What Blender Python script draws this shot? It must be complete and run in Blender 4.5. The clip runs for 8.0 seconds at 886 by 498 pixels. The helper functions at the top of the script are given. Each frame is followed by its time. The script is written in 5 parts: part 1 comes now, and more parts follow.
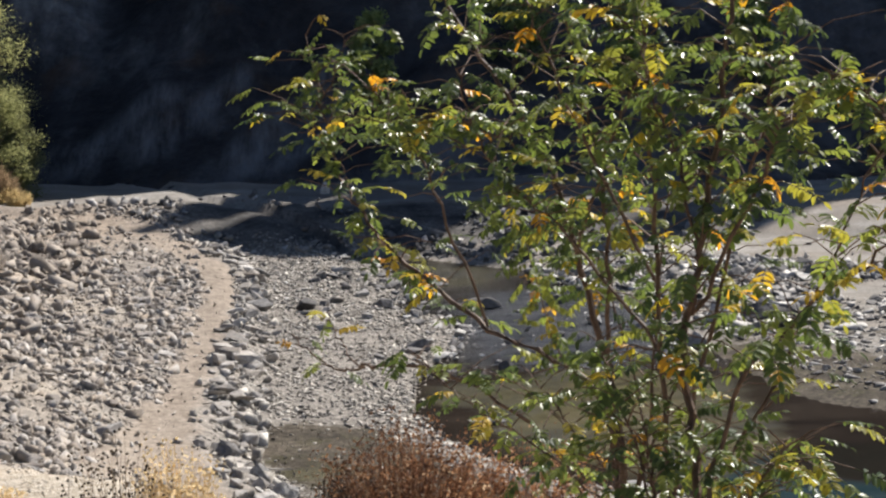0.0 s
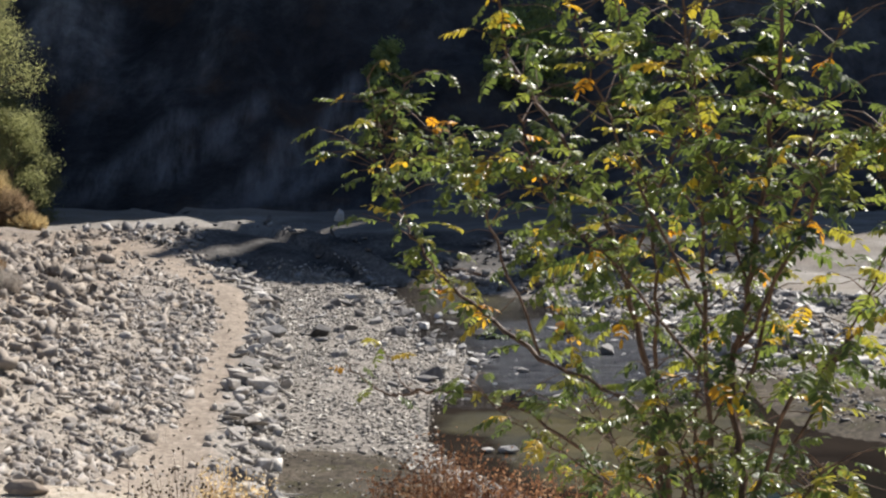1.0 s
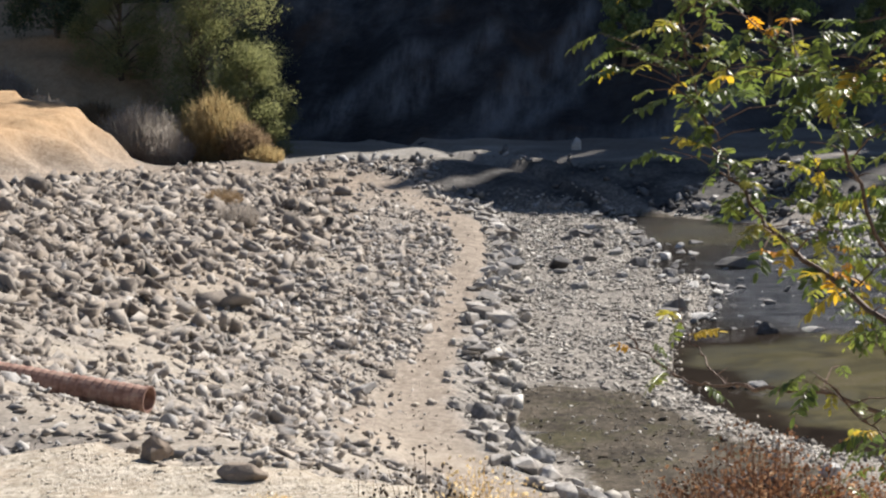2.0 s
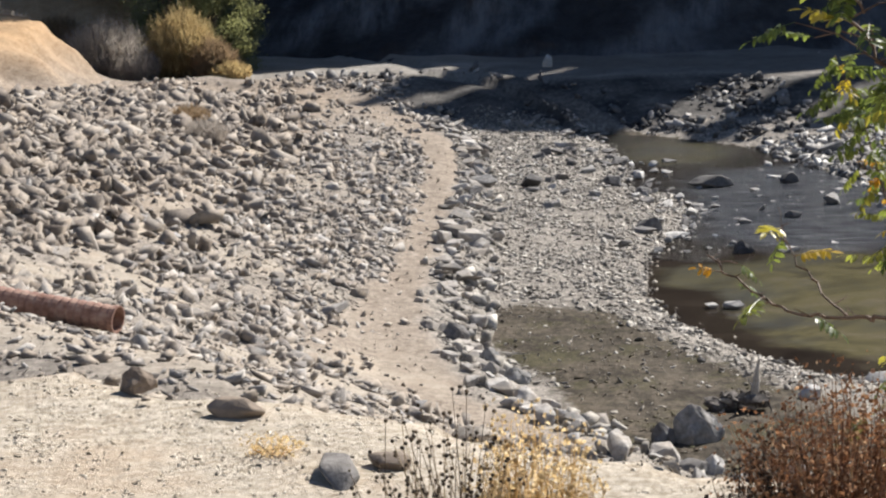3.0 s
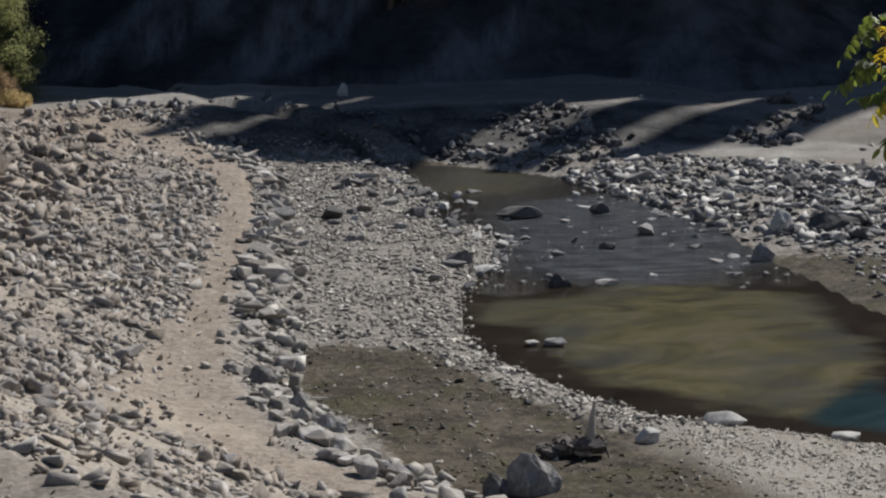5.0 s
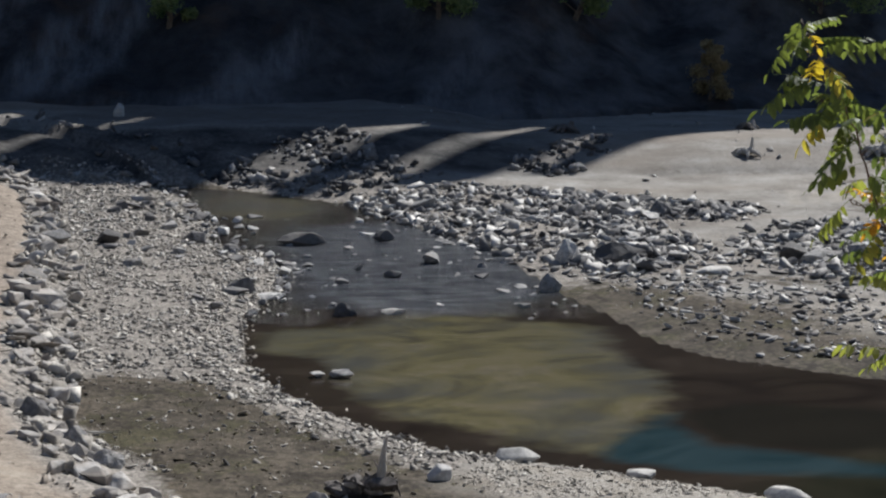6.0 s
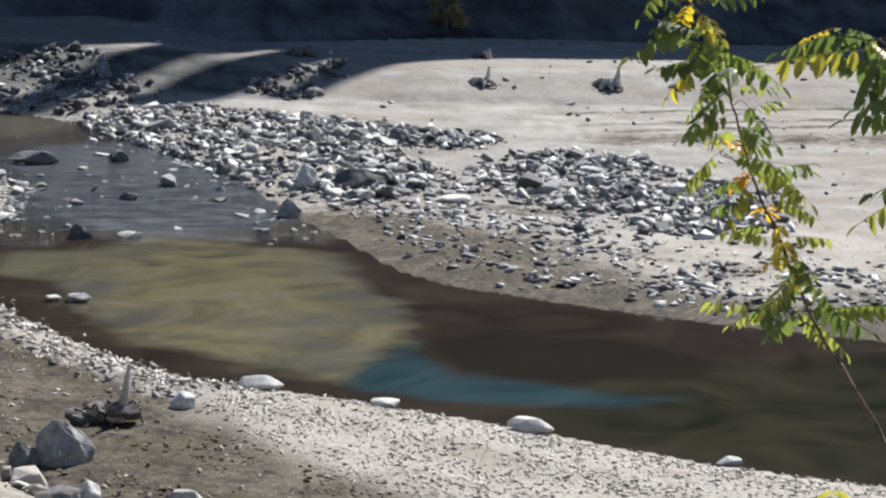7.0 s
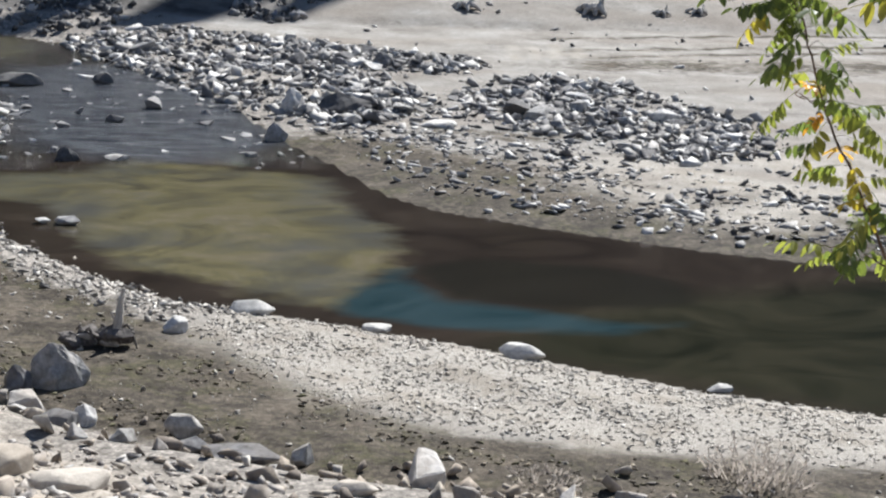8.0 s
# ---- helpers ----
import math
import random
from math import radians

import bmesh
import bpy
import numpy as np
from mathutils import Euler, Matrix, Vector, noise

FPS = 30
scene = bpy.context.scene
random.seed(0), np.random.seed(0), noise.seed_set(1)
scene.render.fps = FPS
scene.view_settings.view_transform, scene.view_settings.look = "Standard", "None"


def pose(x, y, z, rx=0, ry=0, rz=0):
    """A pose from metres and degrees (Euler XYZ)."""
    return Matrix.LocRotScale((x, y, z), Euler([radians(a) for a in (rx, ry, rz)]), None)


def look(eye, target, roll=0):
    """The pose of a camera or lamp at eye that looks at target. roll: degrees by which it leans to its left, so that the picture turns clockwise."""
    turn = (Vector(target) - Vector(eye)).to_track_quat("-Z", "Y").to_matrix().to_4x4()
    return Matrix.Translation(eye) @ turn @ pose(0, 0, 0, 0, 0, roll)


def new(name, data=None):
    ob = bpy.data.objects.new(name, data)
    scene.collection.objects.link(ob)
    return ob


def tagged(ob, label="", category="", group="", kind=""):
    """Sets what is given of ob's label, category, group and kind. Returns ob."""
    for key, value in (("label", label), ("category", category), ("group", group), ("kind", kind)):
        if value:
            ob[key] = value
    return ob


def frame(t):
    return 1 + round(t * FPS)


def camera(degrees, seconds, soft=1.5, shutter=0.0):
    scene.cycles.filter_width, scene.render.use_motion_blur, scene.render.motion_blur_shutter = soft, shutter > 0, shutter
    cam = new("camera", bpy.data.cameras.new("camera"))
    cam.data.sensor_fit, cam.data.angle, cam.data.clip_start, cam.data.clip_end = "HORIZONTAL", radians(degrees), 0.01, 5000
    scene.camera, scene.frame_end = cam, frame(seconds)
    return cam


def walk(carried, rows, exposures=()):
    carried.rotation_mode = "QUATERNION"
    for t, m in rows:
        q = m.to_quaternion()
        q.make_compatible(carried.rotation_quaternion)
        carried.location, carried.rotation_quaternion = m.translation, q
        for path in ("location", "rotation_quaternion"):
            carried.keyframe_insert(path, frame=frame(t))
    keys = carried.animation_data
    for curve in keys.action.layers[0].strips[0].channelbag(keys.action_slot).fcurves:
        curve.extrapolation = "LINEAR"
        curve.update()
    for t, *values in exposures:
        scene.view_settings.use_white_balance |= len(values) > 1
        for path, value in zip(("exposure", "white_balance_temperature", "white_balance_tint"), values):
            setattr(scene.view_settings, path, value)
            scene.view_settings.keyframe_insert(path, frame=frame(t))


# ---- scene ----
cam = camera(24.0, 8.0, soft=2.35)
PATH = [
    (0, (1.716, -3.344, 9.345), (1.726, -1.36, 9.096), -1.0),
    (0.5, (1.656, -3.633, 9.398), (1.627, -1.646, 9.174), -0.6),
    (1, (1.614, -3.629, 9.392), (1.614, -1.641, 9.17), -0.3),
    (1.5, (1.548, -2.91, 9.321), (1.386, -0.932, 9.078), -1.2),
    (2.8, (1.253, -1.839, 9.202), (1.008, 0.115, 8.85), -2.0),
    (3, (1.208, -1.629, 9.155), (1.015, 0.328, 8.791), -1.4),
    (3.5, (1.129, -1.388, 9.134), (1.037, 0.572, 8.75), -1.3),
    (4, (1.079, -1.183, 9.132), (0.959, 0.778, 8.757), -1.6),
    (4.2, (0.965, -0.886, 9.093), (0.872, 1.078, 8.728), -1.2),
    (5.3, (0.519, 2.174, 8.484), (0.586, 4.147, 8.162), -0.8),
    (5.5, (0.512, 2.609, 8.445), (0.626, 4.581, 8.131), -0.5),
    (6, (0.357, 2.467, 8.474), (0.59, 4.429, 8.164), 0.9),
    (6.5, (0.324, 3.013, 8.44), (0.676, 4.951, 8.097), 1.9),
    (7, (0.035, 2.836, 8.477), (0.529, 4.738, 8.104), 3.4),
    (7.5, (-0.156, 2.608, 8.512), (0.409, 4.484, 8.109), 4.1),
    (8, (-0.253, 2.881, 8.504), (0.266, 4.761, 8.061), 4.0),
]
walk(cam, [(t, look(eye, target, roll)) for t, eye, target, roll in PATH], [(0, 0.86, 6450, 11), (3.6, 0.92, 6400, 10.2), (4.2, 0.78, 6350, 10), (5.3, 0.06, 6150, 9.5), (5.8, 0.16, 6100, 9.5), (6.4, 1.06, 6000, 8.7), (8, 1.1, 6000, 8.7)])

# ---------- world, sun ----------
SUN_AZ, SUN_EL = 35.0, 40.0        # degrees to the right of +y, and above the horizon
world = bpy.data.worlds.new("sky_world")
scene.world = world
world.use_nodes = True
wn = world.node_tree.nodes
sky = wn.new("ShaderNodeTexSky")
sky.sky_type = "NISHITA"
sky.sun_disc = False
sky.sun_elevation, sky.sun_rotation = radians(SUN_EL), radians(SUN_AZ)
sky.air_density, sky.dust_density = 0.8, 0.2
world.node_tree.links.new(sky.outputs[0], wn["Background"].inputs[0])
wn["Background"].inputs[1].default_value = 0.054
sun_data = bpy.data.lights.new("sun", "SUN")
sun_data.energy, sun_data.angle, sun_data.color = 5.0, radians(0.53), (1.0, 0.945, 0.87)
sun = new("sun", sun_data)
SUN_DIR = Vector((math.sin(radians(SUN_AZ)) * math.cos(radians(SUN_EL)), math.cos(radians(SUN_AZ)) * math.cos(radians(SUN_EL)), math.sin(radians(SUN_EL))))
sun.matrix_world = look((60, 60, 80), Vector((60, 60, 80)) - SUN_DIR)


# ---------- materials ----------
class Nodes:
    """Short way to write node materials."""

    def __init__(self, name):
        self.mat = bpy.data.materials.new(name)
        self.mat.use_nodes = True
        self.t = self.mat.node_tree
        self.bsdf = self.t.nodes["Principled BSDF"]
        self.pos = self.t.nodes.new("ShaderNodeNewGeometry").outputs["Position"]

    def n(self, kind, **settings):
        node = self.t.nodes.new("ShaderNode" + kind)
        for key, value in settings.items():
            node.inputs[key].default_value = value
        return node

    def link(self, a, b):
        self.t.links.new(a, b)
        return self

    def noise(self, scale, detail=4.0, rough=0.55, stretch=None, coords=None):
        node = self.n("TexNoise", Scale=scale, Detail=detail, Roughness=rough)
        src = coords or self.pos
        if stretch:
            m = self.n("Mapping", Scale=stretch)
            self.link(src, m.inputs["Vector"])
            src = m.outputs[0]
        self.link(src, node.inputs["Vector"])
        return node.outputs["Fac"]

    def ramp(self, fac, stops):
        node = self.n("ValToRGB")
        el = node.color_ramp.elements
        while len(el) < len(stops):
            el.new(0.5)
        for e, (p, c) in zip(el, stops):
            e.position, e.color = p, (*c, 1) if isinstance(c, tuple) else (c, c, c, 1)
        self.link(fac, node.inputs[0])
        return node.outputs[0]

    def mix(self, fac, a, b, blend="MIX"):
        node = self.t.nodes.new("ShaderNodeMix")
        node.data_type, node.blend_type = "RGBA", blend
        for i, v in ((0, fac), (6, a), (7, b)):
            sock = node.inputs[i]
            if isinstance(v, (int, float)):
                sock.default_value = v if i == 0 else (v, v, v, 1)
            elif isinstance(v, tuple):
                sock.default_value = (*v, 1)
            else:
                self.link(v, sock)
        return node.outputs[2]

    def mul(self, a, b):
        node = self.t.nodes.new("ShaderNodeMath")
        node.operation = "MULTIPLY"
        for sock, v in zip(node.inputs, (a, b)):
            if isinstance(v, (int, float)):
                sock.default_value = v
            else:
                self.link(v, sock)
        return node.outputs[0]

    def done(self, colour, rough=0.9, bump=None, strength=0.4, dist=0.02, spec=0.25):
        if isinstance(colour, tuple):
            self.bsdf.inputs["Base Color"].default_value = (*colour, 1)
        else:
            self.link(colour, self.bsdf.inputs["Base Color"])
        if isinstance(rough, (int, float)):
            self.bsdf.inputs["Roughness"].default_value = rough
        else:
            self.link(rough, self.bsdf.inputs["Roughness"])
        self.bsdf.inputs["Specular IOR Level"].default_value = spec
        if bump is not None:
            b = self.n("Bump", Strength=strength, Distance=dist)
            self.link(bump, b.inputs["Height"])
            self.link(b.outputs[0], self.bsdf.inputs["Normal"])
        return self.mat


def random_of(k, island):
    node = k.t.nodes.new("ShaderNodeNewGeometry" if island else "ShaderNodeObjectInfo")
    return node.outputs["Random Per Island" if island else "Random"]


def stone_material(name, stops, island=True, dust=0.25, mottle=(0.72, 1.12)):
    """Weathered stone: a tone for each stone, mottling, and pale dust."""
    k = Nodes(name)
    tone = k.ramp(random_of(k, island), stops)
    mott = k.ramp(k.noise(9.0, 6, 0.65), [(0.32, mottle[0]), (0.68, mottle[1])])
    col = k.mix(1.0, tone, mott, "MULTIPLY")
    speck = k.ramp(k.noise(60.0, 3), [(0.35, 0.8), (0.65, 1.15)])
    col = k.mix(0.7, col, speck, "MULTIPLY")
    col = k.mix(k.mul(k.ramp(k.noise(3.0, 3), [(0.4, 0.0), (0.62, 1.0)]), dust), col, (0.33, 0.275, 0.215))
    return k.done(col, 0.9, k.noise(22.0, 6, 0.7), 0.7, 0.015)


GREYS = [(0.0, (0.13, 0.12, 0.115)), (0.12, (0.23, 0.20, 0.175)), (0.35, (0.275, 0.262, 0.252)), (0.5, (0.335, 0.303, 0.27)), (0.7, (0.325, 0.315, 0.305)), (0.85, (0.385, 0.36, 0.33)), (1.0, (0.46, 0.435, 0.405))]
PALES = [(0.0, (0.07, 0.07, 0.075)), (0.3, (0.155, 0.15, 0.148)), (0.65, (0.32, 0.31, 0.295)), (1.0, (0.62, 0.60, 0.57))]
TANS = [(0.0, (0.12, 0.10, 0.085)), (0.3, (0.26, 0.22, 0.18)), (0.7, (0.36, 0.31, 0.25)), (1.0, (0.50, 0.45, 0.38))]
M_riprap = stone_material("riprap_stone", GREYS, True, 0.7)
M_upper = stone_material("upper_slope_stone", [(0.0, (0.12, 0.10, 0.085)), (0.3, (0.22, 0.19, 0.165)), (0.6, (0.28, 0.25, 0.22)), (1.0, (0.36, 0.33, 0.295))], True, 0.6)
M_cobble = stone_material("river_cobble", PALES, True, 0.12)
M_pebble = stone_material("pale_pebble", [(0.0, (0.2, 0.183, 0.158)), (0.3, (0.315, 0.29, 0.253)), (1.0, (0.48, 0.45, 0.403))], True, 0.1)
M_shore = stone_material("shore_gravel_stone", [(0.0, (0.12, 0.115, 0.11)), (0.3, (0.27, 0.25, 0.222)), (0.7, (0.40, 0.375, 0.335)), (1.0, (0.6, 0.565, 0.51))], True, 0.2)
# darker copy of the cobble tones, with the rocks' shaded sides in the colour
M_bankrock = stone_material("shade_toned_bank_rock", [(0.0, (0.05, 0.05, 0.055)), (0.4, (0.12, 0.12, 0.12)), (0.8, (0.24, 0.235, 0.23)), (1.0, (0.48, 0.46, 0.44))], True, 0.1)
M_clod = stone_material("mud_clod", [(0.0, (0.03, 0.022, 0.014)), (0.4, (0.075, 0.058, 0.038)), (0.7, (0.07, 0.068, 0.025)), (0.85, (0.16, 0.13, 0.09)), (1.0, (0.3, 0.26, 0.2))], True, 0.15)
M_verge = stone_material("verge_gravel", [(0.0, (0.36, 0.315, 0.25)), (0.3, (0.42, 0.37, 0.30)), (1.0, (0.64, 0.59, 0.51))], True, 0.1)
M_tanstone = stone_material("dusty_stone", TANS, True, 0.4)
M_boulder = stone_material("boulder_stone", [(0.0, (0.14, 0.135, 0.135)), (0.4, (0.24, 0.235, 0.23)), (0.8, (0.34, 0.33, 0.31)), (1.0, (0.40, 0.37, 0.33))], False, 0.2, (0.5, 1.4))
M_rubble = stone_material("rubble_stone", [(0.0, (0.2, 0.188, 0.175)), (0.3, (0.33, 0.312, 0.29)), (0.7, (0.45, 0.425, 0.395)), (1.0, (0.6, 0.575, 0.54))], False, 0.45, (0.6, 1.25))
M_slope_block = stone_material("slope_block_stone", GREYS, False, 0.45)
M_pale_boulder = stone_material("pale_boulder_stone", PALES[1:], False, 0.15, (0.6, 1.3))
M_dark_boulder = stone_material("dark_boulder_stone", [(0.0, (0.06, 0.06, 0.065)), (1.0, (0.14, 0.135, 0.13))], False, 0.12)
M_brown = stone_material("brown_stone", [(0.0, (0.17, 0.13, 0.10)), (1.0, (0.27, 0.215, 0.17))], False, 0.3)
M_paletan = stone_material("pale_tan_stone", [(0.0, (0.36, 0.31, 0.25)), (1.0, (0.5, 0.45, 0.385))], False, 0.2)
k = Nodes("pale_stone")
M_white = k.done(k.ramp(k.noise(14.0, 5), [(0.3, (0.34, 0.325, 0.30)), (0.7, (0.56, 0.54, 0.50))]), 0.85, k.noise(30.0), 0.4)

# ground: zones come from the mesh (mud, pale gravel, dry dirt, sand)
k = Nodes("riverside_ground")
att = k.t.nodes.new("ShaderNodeVertexColor")
att.layer_name = "zone"
sep = k.t.nodes.new("ShaderNodeSeparateColor")
k.link(att.outputs["Color"], sep.inputs[0])
fine, mid, big = k.noise(22.0, 6, 0.65), k.noise(3.1, 5), k.noise(0.45, 4)
grit, grit2 = k.n("TexVoronoi", Scale=9.0), k.n("TexVoronoi", Scale=24.0)
for g in (grit, grit2):
    k.link(k.pos, g.inputs["Vector"])
bits = k.ramp(grit.outputs["Color"], [(0.15, 0.5), (0.5, 0.95), (0.85, 1.35)])
bits2 = k.ramp(grit2.outputs["Color"], [(0.15, 0.6), (0.5, 0.97), (0.85, 1.3)])
base = k.ramp(fine, [(0.3, (0.15, 0.135, 0.12)), (0.52, (0.27, 0.245, 0.215)), (0.72, (0.40, 0.365, 0.32))])
base = k.mix(0.8, base, bits, "MULTIPLY")
base = k.mix(0.8, base, bits2, "MULTIPLY")
dirt = k.ramp(mid, [(0.3, (0.213, 0.188, 0.162)), (0.7, (0.332, 0.297, 0.259))])
dirt = k.mix(0.35, dirt, k.ramp(fine, [(0.35, 0.55), (0.65, 1.15)]), "MULTIPLY")
dirt = k.mix(0.5, dirt, bits, "MULTIPLY")
dirt = k.mix(0.6, dirt, bits2, "MULTIPLY")
sand = k.ramp(k.noise(0.8, 8, 0.72, (0.7, 0.9, 1.0)), [(0.3, (0.15, 0.135, 0.118)), (0.44, (0.24, 0.222, 0.198)), (0.56, (0.30, 0.282, 0.256)), (0.7, (0.38, 0.365, 0.338))])
sand = k.mix(k.ramp(k.noise(0.16, 5, 0.6, (0.5, 1.6, 1.0)), [(0.44, 0.0), (0.6, 0.7)]), sand, (0.23, 0.198, 0.165))
sand = k.mix(0.4, sand, k.ramp(fine, [(0.35, 0.7), (0.65, 1.15)]), "MULTIPLY")
sand = k.mix(0.35, sand, bits2, "MULTIPLY")
earth = k.ramp(mid, [(0.3, (0.35, 0.225, 0.125)), (0.7, (0.47, 0.325, 0.19))])
earth = k.mix(0.4, earth, bits2, "MULTIPLY")
mud = k.ramp(k.noise(2.4, 8, 0.8), [(0.4, (0.03, 0.0245, 0.018)), (0.5, (0.062, 0.051, 0.038)), (0.6, (0.105, 0.088, 0.066))])
mud = k.mix(k.ramp(k.noise(0.9, 8, 0.8), [(0.51, 0.0), (0.58, 0.6)]), mud, (0.062, 0.058, 0.025))
mud = k.mix(k.ramp(k.noise(0.5, 8, 0.8), [(0.52, 0.0), (0.6, 0.7)]), mud, (0.12, 0.098, 0.074))
mud = k.mix(0.9, mud, k.ramp(k.noise(9.0, 8, 0.85), [(0.42, 0.5), (0.5, 0.95), (0.58, 1.45)]), "MULTIPLY")


def zone_mix(socket, a, b):
    soft = k.t.nodes.new("ShaderNodeMath")
    soft.operation = "ADD"
    k.link(socket, soft.inputs[0])
    k.link(mid, soft.inputs[1])
    fac = k.ramp(soft.outputs[0], [(0.62, 0.0), (0.92, 1.0)])
    return k.mix(fac, a, b)


col = zone_mix(sep.outputs[2], base, dirt)
col = zone_mix(sep.outputs[1], col, sand)
col = k.mix(att.outputs["Alpha"], col, earth)
col = zone_mix(sep.outputs[0], col, mud)
verge = k.t.nodes.new("ShaderNodeVertexColor")
verge.layer_name = "verge"
cream = k.ramp(k.noise(26.0, 7, 0.75), [(0.36, (0.30, 0.255, 0.19)), (0.5, (0.47, 0.41, 0.33)), (0.64, (0.62, 0.56, 0.47))])
cream = k.mix(k.ramp(k.noise(2.2, 5), [(0.5, 0.0), (0.68, 0.5)]), cream, (0.46, 0.35, 0.25))
vsep = k.t.nodes.new("ShaderNodeSeparateColor")
k.link(verge.outputs["Color"], vsep.inputs[0])
col = k.mix(vsep.outputs[0], col, cream)
chalk = k.ramp(k.noise(16.0, 8, 0.8), [(0.36, (0.205, 0.186, 0.158)), (0.5, (0.335, 0.308, 0.268)), (0.64, (0.46, 0.43, 0.384))])
chalk = k.mix(k.ramp(k.noise(1.1, 6, 0.7), [(0.48, 0.0), (0.62, 0.8)]), chalk, (0.25, 0.22, 0.18))
col = k.mix(vsep.outputs[1], col, chalk)
# near-black tone that stands for the far bank's shade
bank_shade = k.ramp(k.noise(2.2, 8, 0.75), [(0.38, (0.026, 0.026, 0.028)), (0.52, (0.055, 0.054, 0.054)), (0.64, (0.12, 0.117, 0.112))])
col = k.mix(vsep.outputs[2], col, bank_shade)
wet = k.ramp(sep.outputs[0], [(0.3, 0.95), (1.0, 0.85)])
M_ground = k.done(col, wet, k.noise(12.0, 8, 0.75), 0.7, 0.04, 0.1)

# shallow silty water
k = Nodes("silty_water")
att = k.t.nodes.new("ShaderNodeVertexColor")
att.layer_name = "silt"
sep = k.t.nodes.new("ShaderNodeSeparateColor")
k.link(att.outputs["Color"], sep.inputs[0])
bend = k.n("Mapping", Rotation=(0.0, 0.0, -0.5))
k.link(k.pos, bend.inputs[0])
flow = k.n("TexNoise", Scale=0.34, Detail=10, Roughness=0.66, Distortion=1.5)
stretch = k.n("Mapping", Scale=(0.75, 1.15, 1.0))
k.link(bend.outputs[0], stretch.inputs[0])
k.link(stretch.outputs[0], flow.inputs["Vector"])
swirl = flow.outputs[0]
silt = k.ramp(swirl, [(0.34, (0.046, 0.041, 0.03)), (0.45, (0.074, 0.066, 0.04)), (0.54, (0.106, 0.094, 0.05)), (0.64, (0.125, 0.108, 0.07))])
silt = k.mix(k.ramp(k.noise(0.28, 6, 0.65, (0.9, 1.2, 1.0)), [(0.44, 0.0), (0.62, 0.75)]), silt, (0.064, 0.065, 0.06))
deep = k.ramp(swirl, [(0.3, (0.014, 0.0105, 0.008)), (0.55, (0.028, 0.0215, 0.016)), (0.75, (0.042, 0.033, 0.025))])
green = k.ramp(swirl, [(0.32, (0.008, 0.009, 0.005)), (0.5, (0.019, 0.0185, 0.011)), (0.68, (0.032, 0.029, 0.018))])
deep = k.mix(k.ramp(att.outputs["Alpha"], [(0.1, 0.0), (0.7, 1.0)]), deep, green)
# sky mirrored in the pool, painted as a teal tone
sky_teal = k.ramp(swirl, [(0.3, (0.010, 0.024, 0.028)), (0.7, (0.032, 0.052, 0.058))])
wob = k.t.nodes.new("ShaderNodeMath")
wob.operation = "ADD"
k.link(sep.outputs[0], wob.inputs[0])
k.link(k.mul(k.noise(0.45, 7, 0.7, (0.8, 1.5, 1.0)), 1.0), wob.inputs[1])
col = k.mix(k.ramp(wob.outputs[0], [(0.72, 0.0), (1.08, 1.0)]), deep, silt)
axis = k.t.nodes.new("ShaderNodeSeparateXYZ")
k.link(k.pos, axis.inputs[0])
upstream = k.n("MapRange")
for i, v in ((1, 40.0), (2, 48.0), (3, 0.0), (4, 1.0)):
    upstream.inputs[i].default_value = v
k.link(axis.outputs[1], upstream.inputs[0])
# riffle: blue-grey sky sheen and pale ripple glints put into the colour
sky_teal = k.mix(upstream.outputs[0], sky_teal, k.ramp(k.noise(1.4, 6, 0.7, (0.6, 2.4, 1.0)), [(0.38, (0.032, 0.037, 0.047)), (0.5, (0.082, 0.088, 0.101)), (0.62, (0.17, 0.174, 0.184))]))
wob2 = k.t.nodes.new("ShaderNodeMath")
wob2.operation = "ADD"
k.link(sep.outputs[1], wob2.inputs[0])
k.link(k.mul(k.noise(0.7, 7, 0.65, (0.8, 1.2, 1.0)), 0.6), wob2.inputs[1])
hollow = k.t.nodes.new("ShaderNodeVertexColor")
hollow.layer_name = "hollow"
murk = k.t.nodes.new("ShaderNodeMath")
murk.operation = "ADD"
k.link(hollow.outputs["Color"], murk.inputs[0])
k.link(k.mul(k.noise(0.6, 7, 0.7, (0.6, 1.6, 1.0)), 0.7), murk.inputs[1])
col = k.mix(k.mul(k.ramp(murk.outputs[0], [(0.55, 0.0), (1.15, 1.0)]), 0.8), col, (0.0125, 0.0118, 0.0085))
col = k.mix(k.ramp(wob2.outputs[0], [(0.66, 0.0), (0.92, 1.0)]), col, sky_teal)
k.bsdf.inputs["IOR"].default_value = 1.33
ripple = k.mul(k.noise(5.5, 5, 0.6, (0.7, 2.4, 1.0)), sep.outputs[2])
M_water = k.done(col, k.ramp(sep.outputs[2], [(0.1, 0.08), (1.0, 0.22)]), ripple, 1.0, 0.3, 0.3)

k = Nodes("hillside_earth")
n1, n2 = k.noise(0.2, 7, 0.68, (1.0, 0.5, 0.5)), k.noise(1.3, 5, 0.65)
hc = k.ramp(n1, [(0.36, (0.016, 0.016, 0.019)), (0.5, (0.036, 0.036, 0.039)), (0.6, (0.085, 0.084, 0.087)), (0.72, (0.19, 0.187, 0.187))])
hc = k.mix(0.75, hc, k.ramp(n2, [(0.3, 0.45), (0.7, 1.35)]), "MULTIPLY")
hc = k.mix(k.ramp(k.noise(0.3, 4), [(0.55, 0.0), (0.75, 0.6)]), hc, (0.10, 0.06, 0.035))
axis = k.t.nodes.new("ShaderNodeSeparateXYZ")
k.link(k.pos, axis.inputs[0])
# haze over the hill's right part, painted as a paler tone
haze_east = k.n("MapRange")
